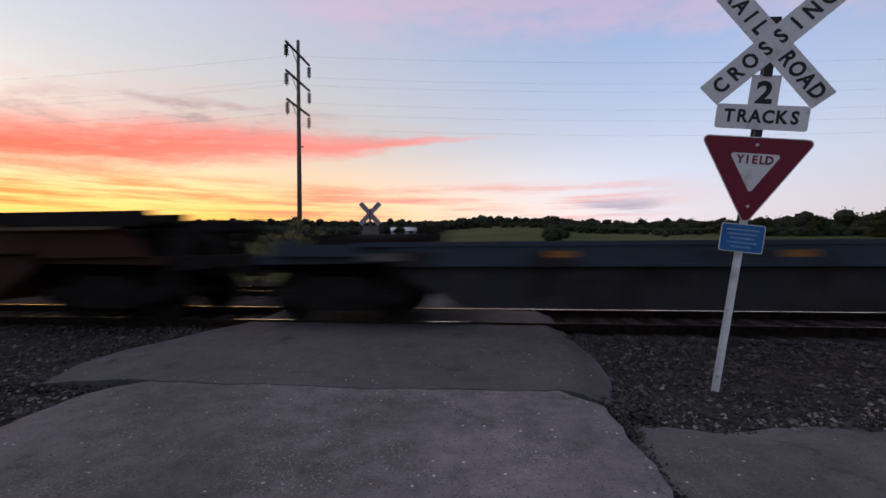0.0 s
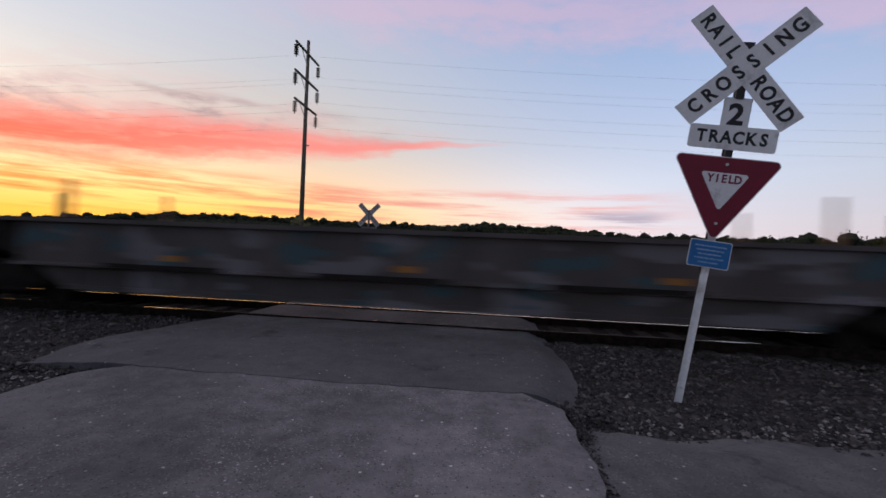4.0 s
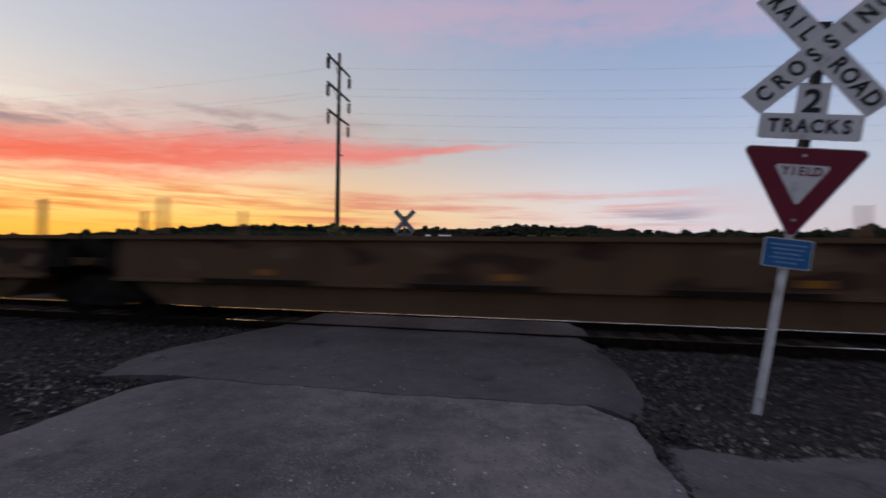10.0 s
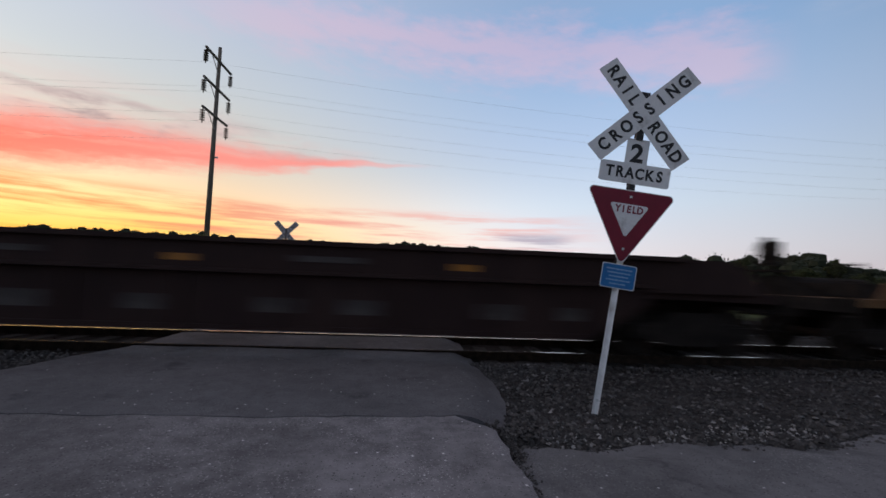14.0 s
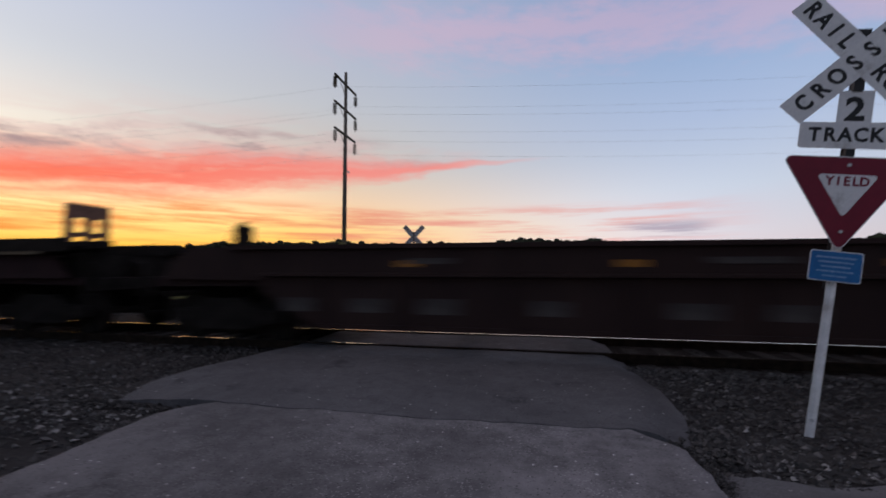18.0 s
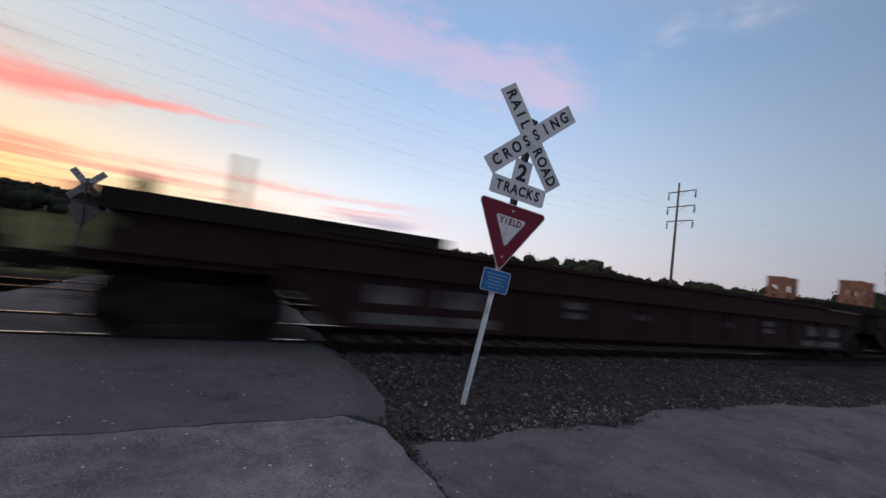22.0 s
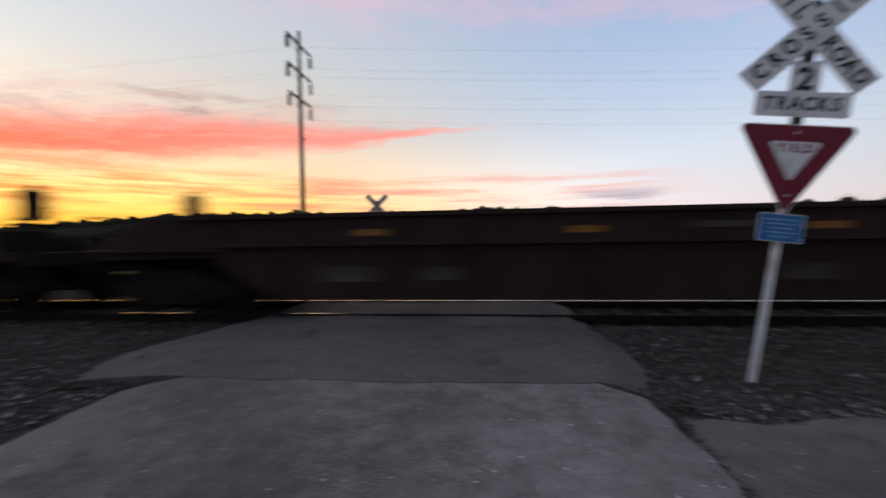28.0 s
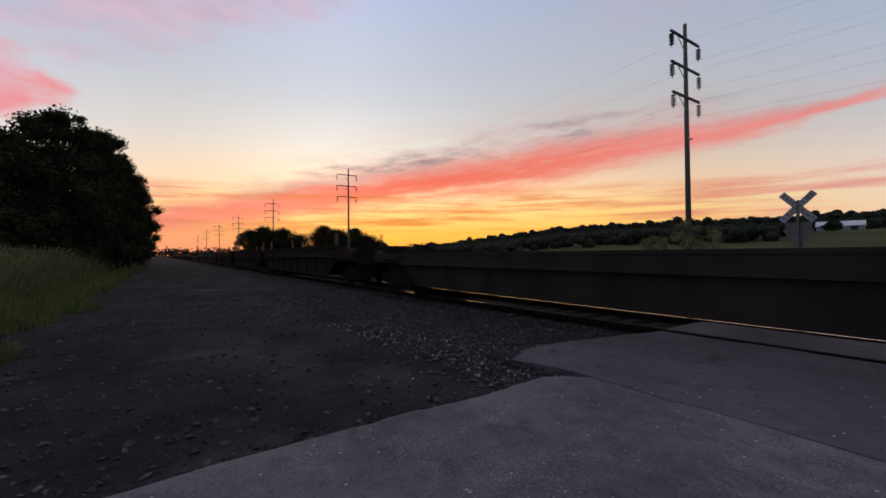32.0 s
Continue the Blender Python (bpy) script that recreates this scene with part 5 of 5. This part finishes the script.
def utility_pole():
    p = thing("utility_pole", "tall weathered wooden pole with three crossarms and insulators", "utility pole", None, "power line poles")
    m = Mesher().rod((0, 0, -1), (0, 0, POLE_H), 0.24, 0.14, 14)
    part("pole", m.mesh("pole", POLE, True), p)
    for n, d in enumerate(ARMS):
        z = POLE_H - d
        w = 2.35 - 0.12 * (n == 2)
        a = part("crossarm", Mesher().box(-0.08, 0.08, -w, w, -0.075, 0.075).mesh("crossarm", POLE), p, "wooden crossarm", pose(0.22, -0.45, z))
        part("brace", Mesher().rod((-0.1, -1.0, -0.05), (-0.18, 0.35, -1.0), 0.035).mesh("brace", STEEL), a)
        for s in (-1, 1):
            shape = [(0.022, 0.02), (0.022, -0.18)]
            for k in range(5):
                z0 = -0.18 - k * 0.19
                shape += [(0.06, z0), (0.20, z0 - 0.045), (0.20, z0 - 0.065), (0.05, z0 - 0.085), (0.03, z0 - 0.18)]
            shape += [(0.05, -1.16), (0.04, -1.24)]
            ins = Mesher().lathe(shape)
            part("insulator", cached("insulator", lambda: ins.mesh("insulator", INSULATOR)), a, "string of brown insulator discs", pose(0, s * (w - 0.1), -0.08))
    part("bracket", Mesher().rod((0.0, 0, 0), (0.28, 0, 0.0), 0.06, 0.09, 8).mesh("bracket", STEEL), p, "small bracket", pose(0.15, 0, POLE_H - 9.7))
    return p


def build_line():
    first = utility_pole()
    made = []
    for n, (x, y) in enumerate(POLE_TOPS):
        m = pose(x, y, -0.3, 0, -0.2 if n == 1 else 0, 0)
        if n == 0:
            first.matrix_basis = m
        else:
            copy_thing(first, m)
        made.append((x, y))
    made = [(166.0, 46.4)] + made
    copy_thing(first, pose(166.0, 46.4, -0.3))
    for a, b in zip(made, made[1:]):
        for d in ARMS:
            for s in (-1, 1):
                z = -0.3 + POLE_H - d - 1.2
                cu = Mesher()
                pts = []
                n = 24
                for i in range(n + 1):
                    u = i / n
                    pts.append((a[0] + (b[0] - a[0]) * u + 0.22, a[1] + (b[1] - a[1]) * u - 0.45 + s * 2.23, z - 4 * 1.1 * u * (1 - u)))
                cu.tube(pts, 0.0048)
                tagged(new("power_line_wire", cu.mesh("power_line_wire", WIRE)), "thin sagging power line wire", "wire", "power line wires")


build_line()

# ---- far buildings and woods ----


def barn(x, y, z, turn, w, d, h, label):
    b = thing("barn", label, "barn", pose(x, y, z, 0, 0, turn))
    walls = Mesher().prism([(-d / 2, 0), (d / 2, 0), (d / 2, h), (0, h + d * 0.25), (-d / 2, h)], -w / 2, w / 2, "x")
    part("wall", walls.mesh("wall", BARN_WALL), b, "blue-grey metal walls")
    for s in (-1, 1):
        r = Mesher().prism([(0, h + d * 0.25 + 0.1), (s * (d / 2 + 0.6), h - 0.25), (s * (d / 2 + 0.6), h - 0.05), (0, h + d * 0.25 + 0.3)], -w / 2 - 0.5, w / 2 + 0.5, "x")
        part("roof", r.mesh("roof", BARN_WHITE), b, "pale metal roof")
    for u in (-0.18, 0.30):
        part("barn_door", Mesher().box(-1.3, 1.3, -0.06, 0.0, 0, h * 0.85).mesh("barn_door", BARN_DARK), b, "dark open barn door", pose(w * u, -d / 2 - 0.01, 0))
    return b


def at_turn(turn, d):
    a = math.radians(turn)
    return d * math.sin(a), d * math.cos(a)


bx, by = at_turn(-11.4, 300)
barn(bx, by, land(bx, by) - 0.3, 8, 18.0, 9.0, 2.6, "long white-roofed barn beyond a field")


def ball_of(k):
    """The squares of a cube's faces, k by k, as a round shell."""
    out = []
    for axis in range(3):
        for side in (-1, 1):
            for i in range(k):
                for j in range(k):
                    quad = []
                    for a, b in ((i, j), (i + 1, j), (i + 1, j + 1), (i, j + 1)):
                        p = [0.0, 0.0, 0.0]
                        p[axis], p[(axis + 1) % 3], p[(axis + 2) % 3] = side, 2 * a / k - 1, 2 * b / k - 1
                        quad.append(p)
                    out += quad
    v = np.array(out)
    return v / np.linalg.norm(v, axis=1, keepdims=True)


BALL = ball_of(2)


def clump(rng, out, c, r, n, leaf=0.2, core=0.0):
    """Small leaf sprays strewn over an uneven lump, which may have a dense core."""
    d = rng.normal(size=(n, 3))
    d /= np.linalg.norm(d, axis=1, keepdims=True)
    reach = 0.35 + 0.75 * rng.random((n, 1)) + 0.35 * rng.random((n, 1)) ** 6
    if core:
        reach = max(0.5, core - 0.08) + (1.02 - max(0.5, core - 0.08)) * rng.random((n, 1)) ** 1.3
        bulge = 1 + 0.16 * np.sin(BALL @ rng.normal(size=(3, 1)) * 2.4 + rng.random() * 6.0)
        out.append(np.array(c) + BALL * bulge * r * core * np.array([1, 1, 0.85]))
    p = np.array(c) + d * r * reach * np.array([1, 1, 0.85])
    s = r * leaf * rng.uniform(0.6, 1.4, (n, 1))
    u = rng.normal(size=(n, 3))
    u /= np.linalg.norm(u, axis=1, keepdims=True)
    v = np.cross(u, rng.normal(size=(n, 3)))
    v /= np.linalg.norm(v, axis=1, keepdims=True) + 1e-9
    out.append(np.stack([p - u * s, p + v * s * 0.6, p + u * s, p - v * s * 0.6], 1).reshape(-1, 3))


def leaf_mesh(name, out, mat):
    me = bpy.data.meshes.new(name)
    v = np.concatenate(out)
    n = len(v) // 4
    me.vertices.add(4 * n)
    me.vertices.foreach_set("co", v.ravel())
    me.loops.add(4 * n)
    me.loops.foreach_set("vertex_index", np.arange(4 * n))
    me.polygons.add(n)
    me.polygons.foreach_set("loop_start", np.arange(0, 4 * n, 4))
    me.update()
    me.validate()
    me.materials.append(mat)
    return me


def tree(x, y, z, h, spread_, seed, mat, label, lumps=26, leaves=150, base=0.30, name="tree", leaf=0.2, core=0.0):
    rng = np.random.default_rng(seed)
    t = thing(name, label, "tree" if name == "tree" else "bush", pose(x, y, z))
    wood = Mesher()
    out = []
    top = Vector((rng.normal() * 0.3, rng.normal() * 0.3, h * 0.72))
    wood.rod((0, 0, -0.3), tuple(top * 0.5), h * 0.022, h * 0.015, 9)
    wood.rod(tuple(top * 0.5), tuple(top), h * 0.015, h * 0.005, 7)
    for k in range(lumps):
        a, u = rng.random() * 6.283, rng.random()
        zz = h * (base + (0.94 - base) * u)
        wide = spread_ * math.sin(math.pi * (0.16 + 0.76 * u)) ** 0.8
        rr = wide * math.sqrt(rng.random()) * rng.uniform(0.7, 1.12)
        c = (rr * math.cos(a), rr * math.sin(a), zz)
        r = spread_ * rng.uniform(0.13, 0.40)
        clump(rng, out, c, r, int(leaves * (0.4 + 2.0 * r / spread_)), leaf * 0.31 * spread_ / r * (0.5 + 1.6 * r / spread_), core)
        wood.rod((0, 0, min(zz * 0.75, h * 0.68)), c, h * 0.006, h * 0.002, 5)
    part("trunk", wood.mesh("trunk", BARK), t, "trunk and limbs")
    part("crown", leaf_mesh("crown", out, mat), t, "leafy crown with uneven edge")
    return t


def build_woods():
    rng = random.Random(8)
    # dark wood by the lane to the west
    spots = ((-33.0, -10.6, 8.6, 3.6), (-38.0, -9.0, 10.2, 3.9), (-41.5, -6.1, 12.6, 3.7), (-46.5, -4.4, 12.6, 3.3), (-52.0, -3.5, 11.8, 2.9), (-60.0, -3.0, 10.6, 2.9), (-70.0, -3.8, 9.0, 3.4),
             (-35.0, -15.0, 9.6, 4.6), (-44.0, -12.0, 11.0, 4.6), (-31.0, -19.0, 9.6, 4.6), (-52.0, -11.0, 10.4, 4.6), (-84.0, -5.0, 9.0, 4.0), (-100.0, -6.0, 9.0, 4.2), (-122.0, -7.0, 9.0, 4.6))
    for n, (x, y, h, w) in enumerate(spots):
        tree(x, y, -0.2, h, w, 40 + n, LEAF, "dark leafy roadside tree in silhouette" if n else "edge tree of a dark wood, leafy to the ground", 84 if n < 7 else 40, 470, 0.10, leaf=0.085, core=0.5)
    # trees along the line to the west
    for n, (turn, d, h, w) in enumerate(((-80.8, 120, 8.6, 3.2), (-79.0, 118, 9.6, 3.8), (-76.9, 121, 9.2, 3.8), (-74.7, 122, 7.6, 3.2), (-71.8, 116, 9.8, 3.6), (-69.8, 112, 8.6, 3.4), (-67.8, 112, 8.8, 3.6), (-65.8, 114, 7.2, 3.4), (-64.2, 116, 5.6, 2.8))):
        x, y = at_turn(turn, d)
        tree(x, y, -0.8, h, w * 1.18, 80 + n, LEAF, "dark broad-crowned tree against the sunset", 76, 330, 0.22, leaf=0.10)
    # shrub at the foot of the pole
    for n, (x, y, h) in enumerate(((-18.2, 35.0, 3.9), (-16.4, 34.6, 4.4), (-14.8, 35.4, 3.6), (-19.8, 36.0, 3.2))):
        tree(x, y, -0.8, h + 0.3, 1.5, 100 + n, LEAF_BUSH, "olive green shrub below a pole", 16, 160, 0.06, "bush", 0.13)
    # woods on the hills
    out = []
    r2 = np.random.default_rng(77)

    def crest(turn):
        """Where the ridge stands and how steeply it is seen from the crossing."""
        far_ = smooth(-5, 45, turn) * 0.5
        d = 620 * (1 - far_) * (0.8 if turn > 60 else 1.0)
        return d, far_, (land(*at_turn(turn, d)) + 8.0 * (1 - 0.3 * far_)) / d

    for n in range(2900):
        turn = -66 + 154 * n / 2900 + r2.normal() * 0.3
        d, far_, steep = crest(turn)
        d += r2.uniform(-60, 60) + 120 * noise.noise((turn * 0.1, 0, 0))
        x, y = at_turn(turn, d)
        h = r2.uniform(8.2, 11.8) * (1 - 0.3 * far_) * (1 - 0.25 * smooth(46, 56, turn)) + 4.5 * max(0.0, noise.noise((turn * 0.55, 2.0, 0))) + (5.0 if r2.random() < 0.03 else 0.0)
        z = land(x, y) - 1
        for k in range(3):
            clump(r2, out, (x + r2.normal() * 4.0, y + r2.normal() * 4.0, z + h * (0.32 + 0.19 * k)), h * r2.uniform(0.34, 0.46), 30, 0.12, 0.74)
    for n in range(5200):
        turn = r2.uniform(-64, 75)
        near_edge = 120 + 60 * smooth(-52, -38, turn) + 40 * noise.noise((turn * 0.2, 4.0, 0)) if turn < 10 else 230 + 40 * noise.noise((turn * 0.2, 4.0, 0))
        d, far_, steep = crest(turn)
        d = r2.uniform(near_edge, d)
        open_field = -7.5 + 2.0 * noise.noise((d * 0.01, 1, 1)) < turn < 9.0 + 2.0 * noise.noise((d * 0.01, 3, 1))
        if open_field and d < 500 or -14.5 < turn < -8 and d < 330:
            continue
        x, y = at_turn(turn, d)
        z = land(x, y) - 0.8
        h = min(r2.uniform(6, 11), 0.92 * steep * d - z)
        if h < 2.0:
            continue
        for k in range(2):
            clump(r2, out, (x + r2.normal() * 2, y + r2.normal() * 2, z + h * (0.3 + 0.3 * k)), h * 0.42, int(min(80, 26 * 380 / d)), 0.14 * min(1.0, d / 380), 0.76)
    tagged(new("far_woods", leaf_mesh("far_woods", out, LEAF_FAR)), "dark wooded ridge under the evening sky", "woods", "", "stuff")
    out = []
    for n in range(260):
        turn = -100 + 42 * n / 260
        d = 900 + r2.uniform(-80, 80)
        x, y = at_turn(turn, d)
        h = r2.uniform(10, 18)
        for k in range(2):
            clump(r2, out, (x + r2.normal() * 4, y + r2.normal() * 4, land(x, y) + h * (0.3 + 0.3 * k)), h * 0.5, 26, 0.24)
    tagged(new("far_woods", leaf_mesh("far_woods", out, LEAF_FAR)), "low distant trees to the west", "woods", "", "stuff")
    # single trees along the field edge to the east
    for n, (turn, d, h) in enumerate(((28.5, 240, 8.0), (32.0, 250, 8.5), (36.5, 230, 8.0), (41.0, 210, 9.0), (46.3, 150, 5.2), (48.6, 150, 8.6), (50.6, 150, 4.2), (12.0 - 24.0, 285, 4.2), *((53.5 + 1.9 * k, 165 - 1.5 * k, 4.1 + 0.5 * (k * 7 % 3)) for k in range(14)))):
        x, y = at_turn(turn, d)
        tree(x, y, land(x, y) - 0.3, h + 0.6, 2.6 if h == 8.6 else 4.2, 120 + n, LEAF_EAST, "round field tree in the dusk", 50, 260, 0.08, leaf=0.12, core=0.55)


build_woods()


def build_grass():
    """Blades of grass and weeds on the verge to the west."""
    rng = np.random.default_rng(4)
    n = 110000
    x = -7.5 - 70 * rng.random(n) ** 1.4
    y = -2.0 - 6.5 * rng.random(n) ** 1.1 + 0.3 * np.sin(x * 0.7) + 0.2 * np.sin(x * 1.9)
    patch = 0.5 + 0.5 * np.sin(x * 0.9 + 1.3 * np.sin(y * 1.1)) * np.sin(x * 0.31 + 2.0)
    tall = np.clip((-3.6 - y) / 1.3, 0, 1) * (0.55 + 0.45 * patch)
    h = (0.10 + 0.22 * rng.random(n)) * (1 + 5.9 * tall)
    a = rng.random(n) * 6.283
    w = 0.007 + 0.011 * rng.random(n) + 0.0004 * np.abs(x)
    foot = np.stack([x, y, np.full(n, -0.25)], 1)
    side = np.stack([np.cos(a) * w, np.sin(a) * w, np.zeros(n)], 1)
    tip = foot + np.stack([(rng.normal(size=n) * 0.35 + 0.15) * h, rng.normal(size=n) * 0.35 * h, h + 0.05], 1)
    blades = np.stack([foot - side, foot + side, tip + side * 0.15, tip - side * 0.15], 1)
    high = tall > 0.25
    tagged(new("grass", leaf_mesh("grass", [blades[~high].reshape(-1, 3)], GRASS)), "rough green grass on the verge", "grass", "", "stuff")
    tagged(new("tall_grass", leaf_mesh("tall_grass", [blades[high].reshape(-1, 3)], WEED)), "tall dry olive grass before a wood", "grass", "", "stuff")
    # tall weeds with leafy heads at the edge of the wood
    heads = []
    for k in range(900):
        wx, wy = -9.5 - 60 * rng.random() ** 1.5, -4.7 - 3.4 * rng.random()
        wh = 1.0 + 1.0 * rng.random()
        for q in range(3):
            clump(rng, heads, (wx + rng.normal() * 0.12, wy + rng.normal() * 0.12, -0.2 + wh * (0.45 + 0.27 * q)), 0.22, 16, 0.24)
    tagged(new("tall_weeds", leaf_mesh("tall_weeds", heads, WEED)), "tall leafy olive weeds in front of a wood", "weeds", "", "stuff")
    xs, ys = spread(-400, -8.0, -9.0, 0.8, 1.1), grid(-60, -2.4, 0.8)
    setting("verge", sheet("verge", xs, ys, lambda x, y: -0.20 + 0.06 * noise.noise((x * 0.3, y * 0.3, 1)) + 0.25 * smooth(-3.4, -6.0, y), GRASS), "grassy verge beside the gravel lot", "ground")


build_grass()


def motions():
    """Every unit rolls by at one pace; its wheels turn while it is close by."""
    for car, place, wheels in CARS:
        walk(car, [(0, pose(place, NEAR, 0)), (16, pose(place + SPEED * 16, NEAR, 0)), (32, pose(place + SPEED * 32, NEAR, 0))])
        enter, leave = max(0.0, (-24.0 - place) / SPEED), min(32.0, (20.0 - place) / SPEED)
        if leave <= enter:
            continue
        count = max(2, int((leave - enter) * 30))
        times = [enter + (leave - enter) * i / count for i in range(count + 1)]
        pace = math.degrees(SPEED / 0.42)
        for w in wheels:
            x = w.matrix_basis.translation.x
            rows = [(t, pose(x, 0, 0.42, 0, ((t - enter) * pace) % 360, 0)) for t in times]
            if enter > 0.1:
                rows.insert(0, (0, rows[0][1]))
            if leave < 31.9:
                rows.append((32, rows[-1][1]))
            walk(w, rows)


motions()
